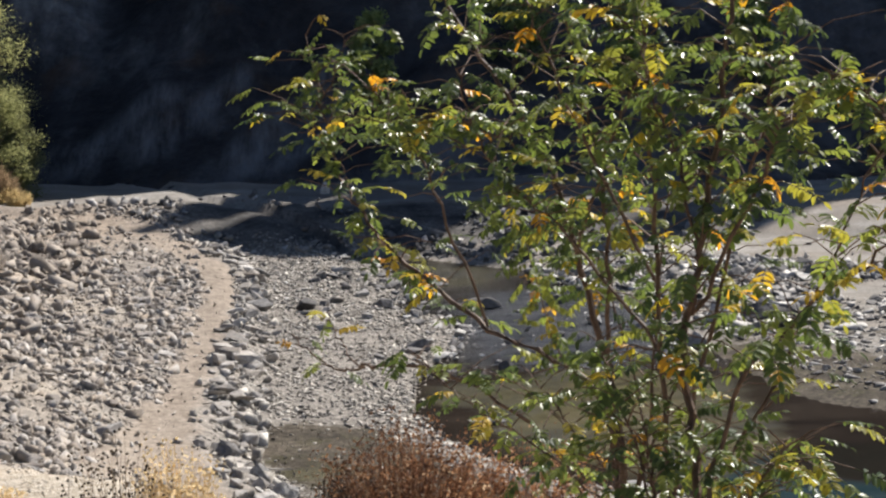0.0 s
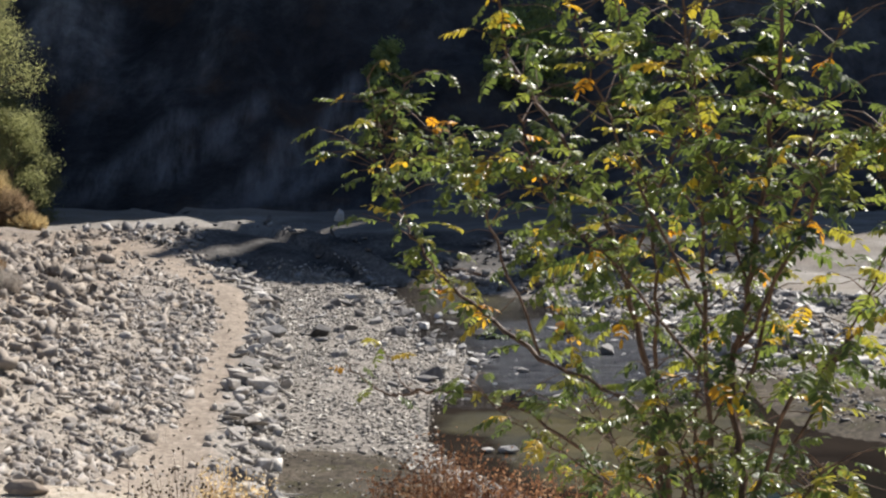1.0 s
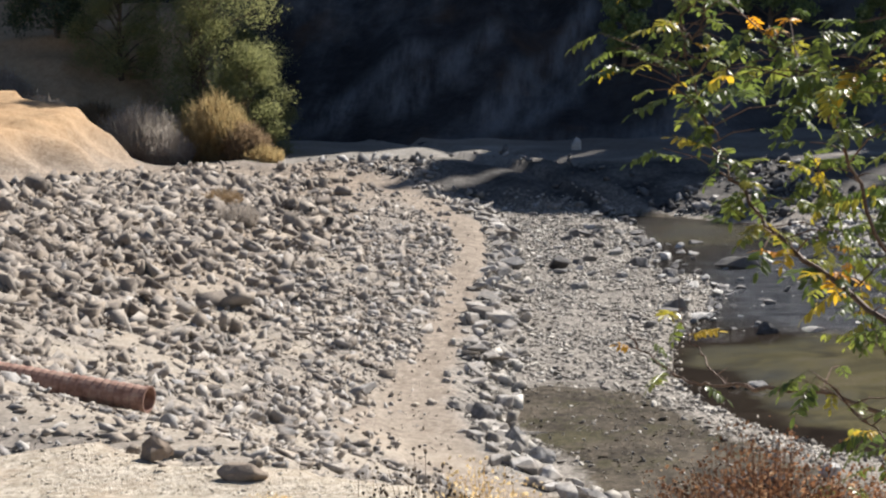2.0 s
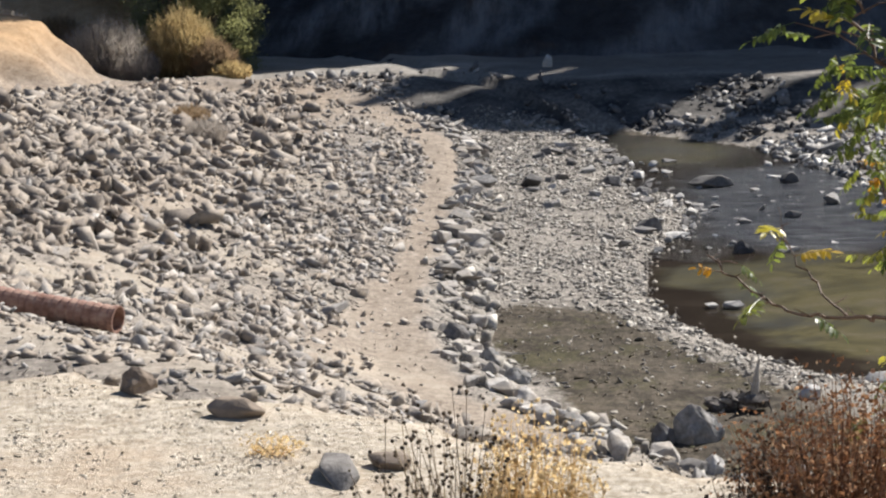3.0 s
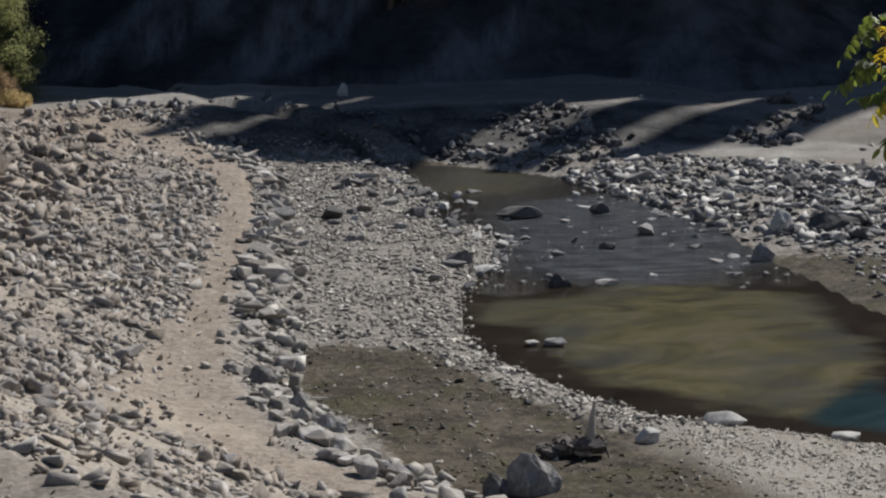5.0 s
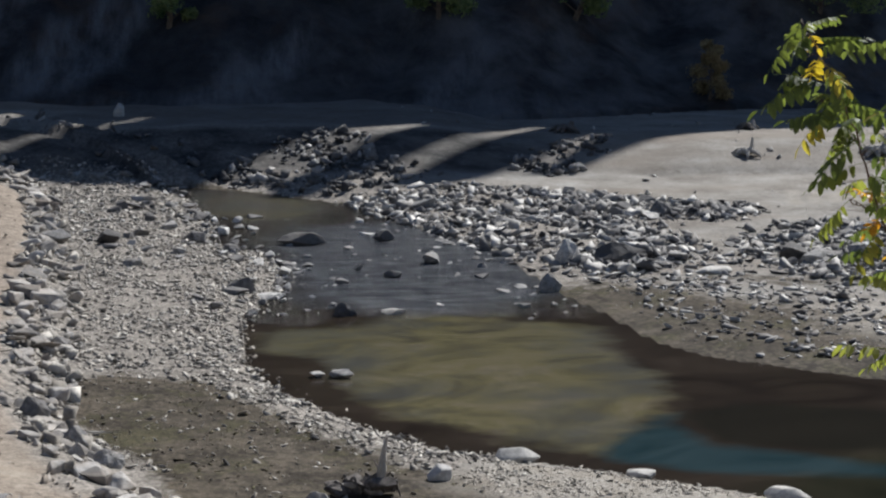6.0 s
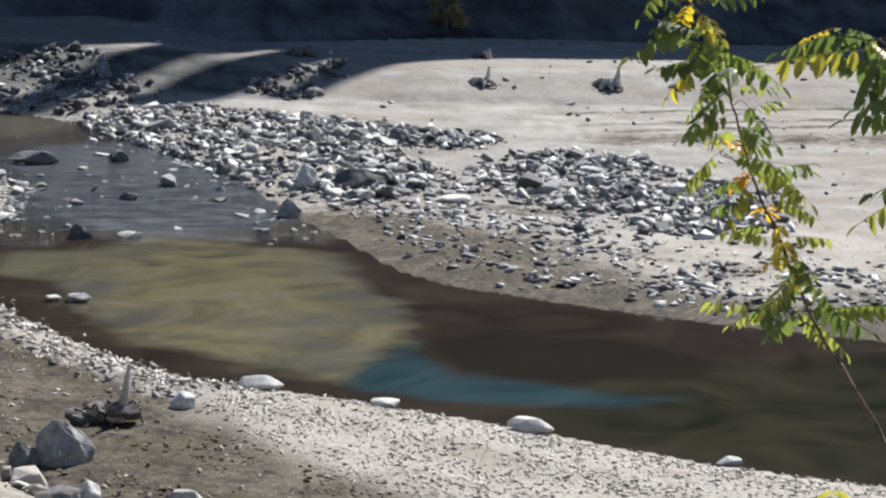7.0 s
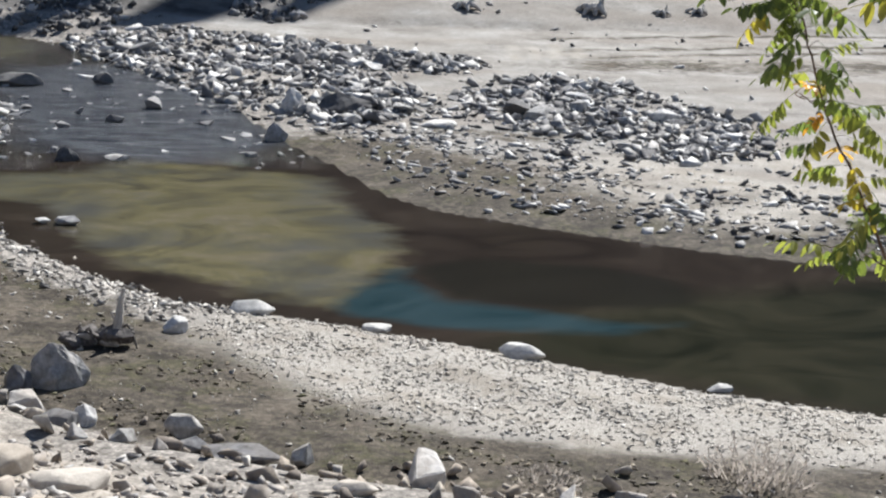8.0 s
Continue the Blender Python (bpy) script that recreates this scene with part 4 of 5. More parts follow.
SECOND_BAR = [(13.4, 54.0), (15.8, 58.2), (18.6, 59.6), (20.2, 56.2), (21.4, 51.0), (19.6, 46.9), (16.6, 47.1), (15.4, 49.4), (14.2, 51.6)]


def bar_keep(x, y):
    both = np.maximum(soft_poly(x, y, FIRST_BAR, 0.7), soft_poly(x, y, SECOND_BAR, 0.7))
    return both * (0.25 + 0.75 * smooth(-0.35, 0.1, waves(x, y, 0.7) + 0.5 * waves(x, y, 2.3) + 0.12))


pts = sow(rng, 24000, (3, 46, 23, 70), bar_keep)
tagged(scatter("cobble_bar", pts, sizes_of(rng, len(pts), 0.08, 0.52, 2.7), ROCKS, M_cobble, rng, 0.42, 0.72, 0.45), "bar of pale and dark cobbles on the far shore", "cobbles", kind="stuff")
pts = sow(rng, 16000, (3, 46, 23, 70), bar_keep)
tagged(scatter("bar_gravel", pts, sizes_of(rng, len(pts), 0.05, 0.22, 2.0), SMALL, M_cobble, rng, 0.4, 0.65, 0.4), "small broken stones between the cobbles of the bar", "gravel", kind="stuff")
pts = sow(rng, 420, (3, 46, 23, 70), bar_keep)
stones("bar_stone", pts[:160], sizes_of(rng, len(pts[:160]), 0.35, 0.8, 2.0), M_pale_boulder, rng, "angular pale stone on the cobble bar", "stones on the cobble bar", flat=0.75)


def far_shore(x, y):
    r = -signed_distance(x, y, RIGHT_SHORE)
    return np.where(r > 0.1, smooth(9, 2, r), 0) * (y < 54) * (y > 37) * smooth(0.3, 2.2, r) * (0.3 + 0.7 * smooth(-0.2, 0.4, waves(x, y, 0.8)))


pts = sow(rng, 19000, (8, 37, 24, 54), far_shore)
tagged(scatter("far_shore_pebbles", pts, sizes_of(rng, len(pts), 0.04, 0.36, 3.4), ROCKS, M_cobble, rng, 0.45, 0.55, 0.3), "scattered pebbles on the muddy far shore", "pebbles", kind="stuff")


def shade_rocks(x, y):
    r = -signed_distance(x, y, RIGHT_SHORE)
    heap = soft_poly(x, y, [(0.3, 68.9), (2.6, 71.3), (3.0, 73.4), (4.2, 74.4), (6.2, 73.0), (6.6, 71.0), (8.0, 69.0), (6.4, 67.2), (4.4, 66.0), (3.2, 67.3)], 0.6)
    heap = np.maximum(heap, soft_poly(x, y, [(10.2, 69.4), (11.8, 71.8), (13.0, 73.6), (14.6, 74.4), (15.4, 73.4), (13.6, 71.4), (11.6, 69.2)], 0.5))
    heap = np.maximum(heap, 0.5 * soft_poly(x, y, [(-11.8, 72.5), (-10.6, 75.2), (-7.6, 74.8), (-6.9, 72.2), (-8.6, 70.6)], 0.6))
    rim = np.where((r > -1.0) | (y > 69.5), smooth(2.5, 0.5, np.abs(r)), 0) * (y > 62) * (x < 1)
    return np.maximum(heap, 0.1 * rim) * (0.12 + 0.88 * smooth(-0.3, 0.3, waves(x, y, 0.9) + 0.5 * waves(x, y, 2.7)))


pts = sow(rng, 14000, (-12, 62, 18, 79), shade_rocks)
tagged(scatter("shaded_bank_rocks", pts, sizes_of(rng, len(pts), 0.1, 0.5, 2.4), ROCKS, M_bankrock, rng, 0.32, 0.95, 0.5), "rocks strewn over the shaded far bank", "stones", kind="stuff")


def water_stones(x, y):
    l, r = signed_distance(x, y, LEFT_SHORE), -signed_distance(x, y, RIGHT_SHORE)
    return ((l < 0) & (r < 0)) * smooth(46.0, 48.0, y) * (y < 62) * (0.25 + 0.75 * smooth(2.0, 0.2, np.minimum(-l, -r)))


pts = sow(rng, 900, (0, 46, 10, 62), water_stones)
stones("riffle_stone", pts[:200], sizes_of(rng, 200, 0.1, 0.5, 2.2), M_pale_boulder, rng, "wet grey stone standing out of the shallow riffle", "stones in the riffle", z=-0.03, flat=0.6)
pts = sow(rng, 52000, (3.5, 23, 20, 35.5), lambda x, y: soft_poly(x, y, PALE_BAR, 0.3) * (0.35 + 0.65 * smooth(-0.4, 0.4, waves(x, y, 1.7) + 0.6 * waves(x, y, 4.1))))
tagged(scatter("pale_bar_pebbles", pts, sizes_of(rng, len(pts), 0.035, 0.13, 2.2), SMALL, M_pebble, rng, 0.5, 0.5, 0.4), "small pale pebbles packed on a gravel bar", "pebbles", kind="stuff")
pts = sow(rng, 5200, (-2, 23, 14, 42), lambda x, y: soft_poly(x, y, MUD, 0.3) * 0.7)
tagged(scatter("mud_pebbles", pts, sizes_of(rng, len(pts), 0.02, 0.16, 3.6), SMALL, M_pebble, rng, 0.4, 0.6), "few pebbles lying on damp dark mud", "pebbles", kind="stuff")
pts = sow(rng, 24000, (-2, 23, 14, 42), lambda x, y: soft_poly(x, y, MUD, 0.3) * smooth(-0.2, 0.4, waves(x, y, 1.3) + 0.5 * waves(x, y, 3.1)) * (0.35 + 0.65 * smooth(33, 29, y)))
tagged(scatter("mud_clods", pts, sizes_of(rng, len(pts), 0.03, 0.15, 2.4), SMALL, M_clod, rng, 0.45, 0.5, 0.3), "crumbled damp clods on the dark mud", "clods", kind="stuff")
pts = sow(rng, 800, (0, 21, 14, 29), lambda x, y: smooth(2.5, 0.3, np.abs(signed_distance(x, y, BANK_FOOT) - 0.6)))
tagged(scatter("bank_foot_stones", pts, sizes_of(rng, len(pts), 0.06, 0.32, 2.2), ROCKS, M_tanstone, rng), "dusty stones at the foot of the bank", "stones", kind="stuff")
pts = sow(rng, 2300, (8, 44, 40, 86), lambda x, y: ((-signed_distance(x, y, RIGHT_SHORE)) > 3) * (1 - np.maximum(soft_poly(x, y, FIRST_BAR), soft_poly(x, y, SECOND_BAR))) * 0.35)
tagged(scatter("sand_flat_stones", pts, sizes_of(rng, len(pts), 0.04, 0.34, 4.0), ROCKS, M_cobble, rng, 0.42, 0.75), "odd stones on the pale sand flat", "stones", kind="stuff")
pts = sow(rng, 30000, (-2.2, 1.8, 2.6, 5.6), lambda x, y: smooth(0.15, -0.1, y - shoulder_edge(x)))
tagged(scatter("shoulder_gravel", pts, sizes_of(rng, len(pts), 0.005, 0.024, 3.2), SMALL, M_verge, rng, 0.5, 0.55), "fine pale gravel on the road shoulder", "gravel", kind="stuff")


pts = sow(rng, 700, (-3, 1.0, 3, 6.5), lambda x, y: smooth(0.35, 0.05, np.abs(y - shoulder_edge(x) - 0.1)))
tagged(scatter("shoulder_edge_stones", pts, sizes_of(rng, len(pts), 0.02, 0.12, 2.6), ROCKS, M_tanstone, rng), "small dusty stones along the shoulder's edge", "stones", kind="stuff")
pts = sow(rng, 2600, (-8, 29, 1, 76), lambda x, y: trail_amount(x, y) * 0.8)
tagged(scatter("trail_pebbles", pts, sizes_of(rng, len(pts), 0.02, 0.2, 3.4), SMALL, M_tanstone, rng), "loose pebbles on the dusty trail", "pebbles", kind="stuff")


# ---------- single boulders ----------
def boulder(x, y, size, shape, material, label, turn=0.0, tall=1.0, wide=1.0, name="boulder", category="boulder", z=None, group="", forms=None):
    forms = forms or BIG
    v, f = forms[shape % len(forms)]
    ob = link_mesh(name, v * (0.5 * size * np.array([wide, 1.0, tall])), f, material, None, forms is ROUND)
    low = float((v[:, 2] * 0.5 * size * tall).min())
    base = height(x, y) if z is None else z
    ob.matrix_world = pose(x, y, base - low * (0.45 if forms is ROUND else 0.72), 0, 0, turn)
    return tagged(ob, label, category, group)


GREY, PALE, DARK = M_boulder, M_pale_boulder, M_dark_boulder
boulder(1.97, 29.5, 0.82, 0, GREY, "large grey angular boulder on damp mud", 25, 1.0, 1.1, forms=PEAKED)
boulder(1.45, 29.3, 0.46, 1, GREY, "grey boulder leaning beside a larger one", 40, 1.0, forms=PEAKED)
boulder(2.2, 27.95, 0.45, 2, PALE, "pale flat-topped stone on the mud edge", 80, 0.8, forms=PEAKED)
boulder(3.9, 32.45, 0.36, 3, PALE, "rounded pale stone beside a driftwood stump", 20, 1.15, forms=ROUND)
boulder(5.36, 34.3, 0.6, 4, M_white, "long pale stone at the water's edge", 5, 0.8, 1.15, forms=ROUND)
boulder(7.16, 33.3, 0.46, 1, M_white, "low pale stone at the water's edge", 0, 0.8, 1.15, forms=ROUND)
boulder(9.05, 31.7, 0.66, 2, M_white, "long pale stone half buried in gravel", -15, 0.85, 1.1, forms=ROUND)
boulder(11.6, 30.1, 0.3, 3, M_white, "small pale stone at the waterline", 0, 0.8, 1.2, forms=ROUND)
boulder(2.98, 40.7, 0.44, 1, PALE, "grey and white stone standing in shallow water", 0, 1.0, 1.2, z=0)
boulder(2.55, 40.75, 0.3, 2, M_white, "pale stone standing in shallow water", 0, 0.9, 1.2, z=0)
boulder(8.5, 49.8, 0.6, 3, PALE, "pointed pale boulder in the riffle", 30, 1.0, z=0, forms=PEAKED)
boulder(3.5, 46.9, 0.45, 0, DARK, "dark stone standing in shallow water", 0, 0.9, 1.2, z=0, forms=PEAKED)
boulder(4.6, 47.1, 0.5, 5, GREY, "flat stone standing in shallow water", 0, 0.7, 1.4, z=0)
boulder(10.8, 53.0, 1.2, 1, DARK, "broad dark boulder on the cobble bar", 5, 0.6, 1.4, forms=PEAKED)
boulder(9.55, 53.3, 0.8, 2, PALE, "pale boulder beside a broad dark one", 50, 1.0, forms=PEAKED)
boulder(12.8, 51.2, 0.95, 0, M_white, "flat whitish slab on the far shore", 10, 0.4, 1.3, forms=ROUND)
boulder(3.1, 57.0, 0.85, 6, DARK, "dark flat rock in the channel", 5, 0.6, 1.6, z=0)
boulder(2.4, 52.0, 0.5, 2, M_white, "whitish upright stone on the near shore", 60, 1.3)
boulder(0.3, 56.3, 0.75, 3, GREY, "grey block on the near shore", 30, 1.1)
boulder(1.3, 49.2, 0.6, 4, PALE, "pale stone on the shore lip", 0, 0.8, 1.3)
boulder(2.0, 49.0, 0.6, 5, PALE, "long pale stone on the shore lip", 15, 0.6, 1.6)
boulder(5.3, 57.6, 0.5, 6, DARK, "dark stone in the channel", 0, 0.9, 1.2, z=0)
boulder(6.2, 53.9, 0.55, 7, GREY, "pointed grey stone in the riffle", 0, 1.0, z=0)
boulder(5.0, 51.8, 0.5, 0, DARK, "dark wet stone in the riffle", 0, 0.6, 1.4, z=0)
boulder(-3.3, 55.0, 0.9, 1, GREY, "grey block beside the trail", 20, 1.0)
boulder(-1.9, 55.4, 0.95, 2, DARK, "dark block on the stony shore", 70, 1.0)
boulder(-4.0, 60.8, 0.95, 3, M_tanstone, "flat brownish rock beside the trail", 0, 0.7, 1.3)
boulder(-1.5, 34.0, 0.62, 0, GREY, "upright grey block in the rubble line", 75, 0.9, forms=PEAKED)
boulder(-1.0, 33.2, 0.6, 1, PALE, "pale block in the rubble line", 15, 0.6, forms=PEAKED)
boulder(-2.3, 35.6, 0.6, 2, PALE, "pale block in the rubble line", 25, 0.8, forms=PEAKED)
boulder(3.34, 27.3, 0.5, 2, GREY, "rounded grey stone on the bank foot", 0, 1.35, forms=ROUND)
boulder(3.32, 26.7, 0.42, 1, GREY, "dark stone leaning below a rounded one", 30, 1.2)
boulder(3.74, 25.7, 0.85, 2, GREY, "long low grey rock on the bank foot", -15, 0.65, 1.4)
boulder(2.5, 26.4, 0.5, 3, GREY, "grey block on the bank foot", 55, 0.9)
boulder(4.6, 26.1, 0.4, 4, GREY, "small dark-sided stone on mud", 20, 1.0)
boulder(1.9, 27.7, 0.65, 5, PALE, "pale pointed stone on the bank foot", 10, 1.0)
boulder(13.5, 60.6, 0.8, 3, GREY, "grey boulder on the cobble bar", 40, 0.8, forms=PEAKED)
boulder(15.3, 53.0, 0.95, 7, DARK, "dark boulder on the cobble bar", 10, 0.9)
boulder(-2.5, 78.6, 0.42, 3, M_white, "pale upright stone on the shaded terrace", 0, 2.0, 0.85, forms=ROUND)
# the road shoulder
boulder(0.425, 3.46, 0.14, 0, M_boulder, "long grey stone lying on the gravel shoulder", 103, 0.95, 2.3, forms=ROUND, name="stone", category="stone")
boulder(0.54, 3.58, 0.115, 1, M_brown, "brown stone on the gravel shoulder", 160, 1.05, 1.2, forms=ROUND, name="stone", category="stone")
boulder(0.03, 4.13, 0.16, 2, M_brown, "brown weathered stone half buried at the shoulder's edge", 0, 0.95, 1.1, forms=ROUND, name="stone", category="stone", z=height(0.03, 4.13) - 0.01)
boulder(-0.34, 4.45, 0.11, 0, M_brown, "small brown stone at the shoulder's edge", 30, 0.9, 1.1, forms=PEAKED, name="stone", category="stone")

boulder(0.72, 4.08, 0.10, 4, M_paletan, "pale tan stone at the shoulder's edge", 0, 0.8, 1.3, forms=ROUND, name="stone", category="stone")
boulder(1.6, 23.4, 0.75, 1, M_paletan, "pale tan boulder half buried in the bank", 10, 1.0, 1.3, forms=ROUND, z=height(1.6, 23.4) - 0.1)
boulder(0.9, 23.7, 0.6, 3, M_paletan, "pale tan boulder in the dusty bank", 40, 1.0, 1.3, forms=ROUND, z=height(0.9, 23.7) - 0.08)
boulder(4.75, 23.9, 0.45, 2, M_paletan, "pale stone on the bank foot", 0, 0.8, 1.2, forms=ROUND)

# ---------- pipe ----------
pipe = tagged(new("drain_pipe"), "rusty corrugated metal pipe lying on the stones", "pipe")
bm = bmesh.new()
L, R, RINGS, SIDES = 3.4, 0.155, 96, 18
rows = []
for i in range(RINGS + 1):
    r = R + 0.008 * math.sin(i * 6.2832 / 3)
    rows.append([bm.verts.new((-L * i / RINGS, r * math.cos(6.2832 * j / SIDES), r * math.sin(6.2832 * j / SIDES))) for j in range(SIDES)])
for a, b in zip(rows, rows[1:]):
    for j in range(SIDES):
        bm.faces.new((a[j], a[(j + 1) % SIDES], b[(j + 1) % SIDES], b[j]))
part("corrugated_wall", bm, M_rust, pipe)
bm = bmesh.new()
ring = [[bm.verts.new((x, r * math.cos(6.2832 * j / SIDES), r * math.sin(6.2832 * j / SIDES))) for j in range(SIDES)] for x, r in ((0.0, R + 0.01), (0.03, R + 0.012), (0.03, R - 0.012), (-0.5, R - 0.02), (-2.8, R - 0.02))]
for a, b in zip(ring, ring[1:]):
    for j in range(SIDES):
        bm.faces.new((a[j], b[j], b[(j + 1) % SIDES], a[(j + 1) % SIDES]))
bm.faces.new(ring[-1])
part("open_end", bm, M_rust, pipe, "dark open pipe end")
PIPE_END = (-4.9, 21.5)
pz0, pz1 = height(*PIPE_END), height(PIPE_END[0] - 3.0, PIPE_END[1] + 0.8)
pipe.matrix_world = pose(PIPE_END[0], PIPE_END[1], pz0 + 0.26, 0, 0.5 * math.degrees(math.atan2(pz1 - pz0, 3.1)), -14)

# ---------- driftwood and stumps ----------
rs = random.Random(3)


def stump(x, y, size, label, spike=0.0, wood=None, rootwood=None):
    thing = tagged(new("tree_stump"), label, "stump", "stumps on the river bed")
    thing.location = (x, y, height(x, y))
    bm = bmesh.new()
    for i in range(7):
        a = i * 0.9 + rs.uniform(-0.3, 0.3)
        l = size * rs.uniform(0.5, 1.0)
        pts = [(0, 0, 0.2 * size), (0.4 * l * math.cos(a), 0.4 * l * math.sin(a), 0.26 * size), (0.8 * l * math.cos(a), 0.8 * l * math.sin(a), 0.1 * size), (l * math.cos(a), l * math.sin(a), -0.05 * size)]
        c = curve_through(pts, 4)
        tube(bm, c, [size * (0.2 - 0.15 * j / len(c)) * rs.uniform(0.8, 1.25) for j in range(len(c))], 7)
        part("root", bm, rootwood or M_root, thing, "gnarled weathered root")
        bm = bmesh.new()
    h = spike or size * 0.6
    c = curve_through([(0.3 * size, 0, 0.05), (0.32 * size, 0, 0.4 * h), (0.36 * size, 0.02, h)], 5)
    tube(bm, c, [max(0.012, size * (0.2 if spike else 0.34) * (1 - 0.8 * j / len(c))) for j in range(len(c))], 8)
    part("broken_trunk", bm, wood or M_drift, thing)
    return thing


def driftwood(x, y):
    """A low tangle of dark roots with one pale broken spike."""
    thing = tagged(new("driftwood"), "driftwood tangle of dark roots with a pale broken spike", "driftwood")
    thing.location = (x, y, height(x, y))
    for i in range(13):
        u = i / 12
        q = BIG[i % 10]
        size = (0.23 - 0.07 * u) * rs.uniform(0.8, 1.15)
        at = (0.26 - 0.85 * u + rs.uniform(-0.06, 0.06), rs.uniform(-0.1, 0.1), (0.16 - 0.05 * u) * rs.uniform(0.3, 1.3))
        link_mesh("root_knot", q[0] * (size * 1.1, size * 0.9, size) + at, q[1], M_drift if i in (3, 8) else M_root, thing)
    for i in range(16):
        x0 = rs.uniform(-0.5, 0.3)
        a, l = rs.uniform(0, 6.28), rs.uniform(0.12, 0.26)
        c = curve_through([(x0, 0, 0.14), (x0 + 0.5 * l * math.cos(a), 0.5 * l * math.sin(a), 0.2 + rs.uniform(-0.06, 0.12)), (x0 + l * math.cos(a), l * math.sin(a), rs.uniform(0.0, 0.3))], 4)
        bm = bmesh.new()
        tube(bm, c, [0.03 * (1 - 0.7 * j / len(c)) * rs.uniform(0.8, 1.3) for j in range(len(c))], 7)
        part("root", bm, M_root, thing)
    bm = bmesh.new()
    c = curve_through([(0.14, 0, 0.16), (0.18, 0.0, 0.4), (0.2, 0.01, 0.62), (0.24, 0.02, 0.84)], 4)
    tube(bm, c, [(0.085 * (1 - 0.9 * (j / len(c)) ** 0.8) + 0.008) * (1 + 0.1 * math.sin(2.3 * j)) for j in range(len(c))], 8)
    tube(bm, [(0.2, 0.0, 0.3), (0.1, 0.02, 0.42), (0.06, 0.02, 0.5)], [0.035, 0.02, 0.006], 6)
    part("broken_spike", bm, M_drift, thing, "pale broken spike of bare wood")
    return thing


driftwood(2.8, 31.55)
stump(18.95, 71.7, 0.62, "weathered grey stump on the pale sand flat", 0.62, M_drift, M_drift)
stump(23.7, 72.1, 0.85, "weathered grey stump with roots on the pale sand flat", 0.75, M_drift, M_drift)
stump(26.3, 72.2, 0.45, "low broken stump on the pale sand flat", 0.35, M_drift, M_drift)
stump(27.75, 72.4, 0.5, "low broken stump beside another on sand", 0.3, M_drift, M_drift)
stump(20.5, 77.4, 0.6, "dark stump at the foot of the hillside")
stump(13.4, 75.9, 0.7, "dark stump on the shaded terrace", 0.0, M_root)

# ---------- saplings with feathered leaves ----------
def leaf_mesh(seed, pairs, length, material, hang=0.0, broad=1.0):
    """A feathered leaf along +x: a thin stalk with pairs of oval leaflets and one at the tip."""
    r = random.Random(seed)
    verts, faces = [], []

    def leaflet(base, way, long, wide):
        side = Vector((0, 0, 1)).cross(way).normalized()
        droop = Vector((0, 0, -1))
        up = r.uniform(0.05, 0.25) * wide
        pts = []
        for u, w in ((0.0, 0.0), (0.25, 0.8), (0.6, 1.0), (0.88, 0.6), (1.0, 0.0)):
            mid = base + way * (long * u) + droop * (long * 0.28 * u * u)
            pts.append((mid, w * wide * 0.5))
        o = len(verts)
        verts.append(pts[0][0])
        for mid, w in pts[1:4]:
            verts.extend((mid + side * w + Vector((0, 0, up)), mid, mid - side * w + Vector((0, 0, up))))
        verts.append(pts[4][0])
        faces.extend([(o, o + 1, o + 2), (o, o + 2, o + 3), (o + 1, o + 4, o + 5, o + 2), (o + 2, o + 5, o + 6, o + 3), (o + 4, o + 7, o + 8, o + 5), (o + 5, o + 8, o + 9, o + 6), (o + 7, o + 10, o + 8), (o + 8, o + 10, o + 9)])

    def spine(u):
        return Vector((length * u, 0, -0.16 * length * u * u))

    for i in range(8):
        a, b = spine(i / 8), spine((i + 1) / 8)
        o = len(verts)
        t = 0.0011
        verts.extend((a + Vector((0, t, 0)), a + Vector((0, -t, 0)), a + Vector((0, 0, t * 1.6)), b + Vector((0, t, 0)), b + Vector((0, -t, 0)), b + Vector((0, 0, t * 1.6))))
        faces.extend([(o, o + 1, o + 4, o + 3), (o + 1, o + 2, o + 5, o + 4), (o + 2, o, o + 3, o + 5)])
    for i in range(pairs):
        u = 0.22 + 0.74 * i / pairs
        size = (0.036 + 0.012 * math.sin(3.14 * (i + 1) / (pairs + 1))) * r.uniform(0.85, 1.15)
        for s in (-1, 1):
            if r.random() < 0.07:
                continue
            a = s * radians(r.uniform(55, 80))
            leaflet(spine(u), Vector((math.cos(a), math.sin(a), r.uniform(-0.5, 0.15) - hang * r.uniform(0.6, 1.3))).normalized(), size, size * r.uniform(0.40, 0.5) * broad)
    leaflet(spine(1.0), Vector((1, 0, -0.3)).normalized(), 0.042, 0.018)
    me = bpy.data.meshes.new("leaf")
    me.from_pydata([tuple(v) for v in verts], [], faces)
    me.materials.append(material)
    return me


LEAVES = [leaf_mesh(s, 5 + s % 5, 0.12 + 0.018 * (s % 5), M_leaf) for s in range(10)]
LONG = [leaf_mesh(80 + s, 5 + s % 3, 0.18 + 0.02 * (s % 4), M_fresh, 1.0, 1.25) for s in range(10)]
LONG_DARK = [leaf_mesh(120 + s, 5 + s % 3, 0.18 + 0.02 * (s % 4), M_leaf, 1.2, 1.25) for s in range(6)]
YELLOWS = [leaf_mesh(50 + s, 3 + s, 0.09, M_yellow) for s in range(2)]


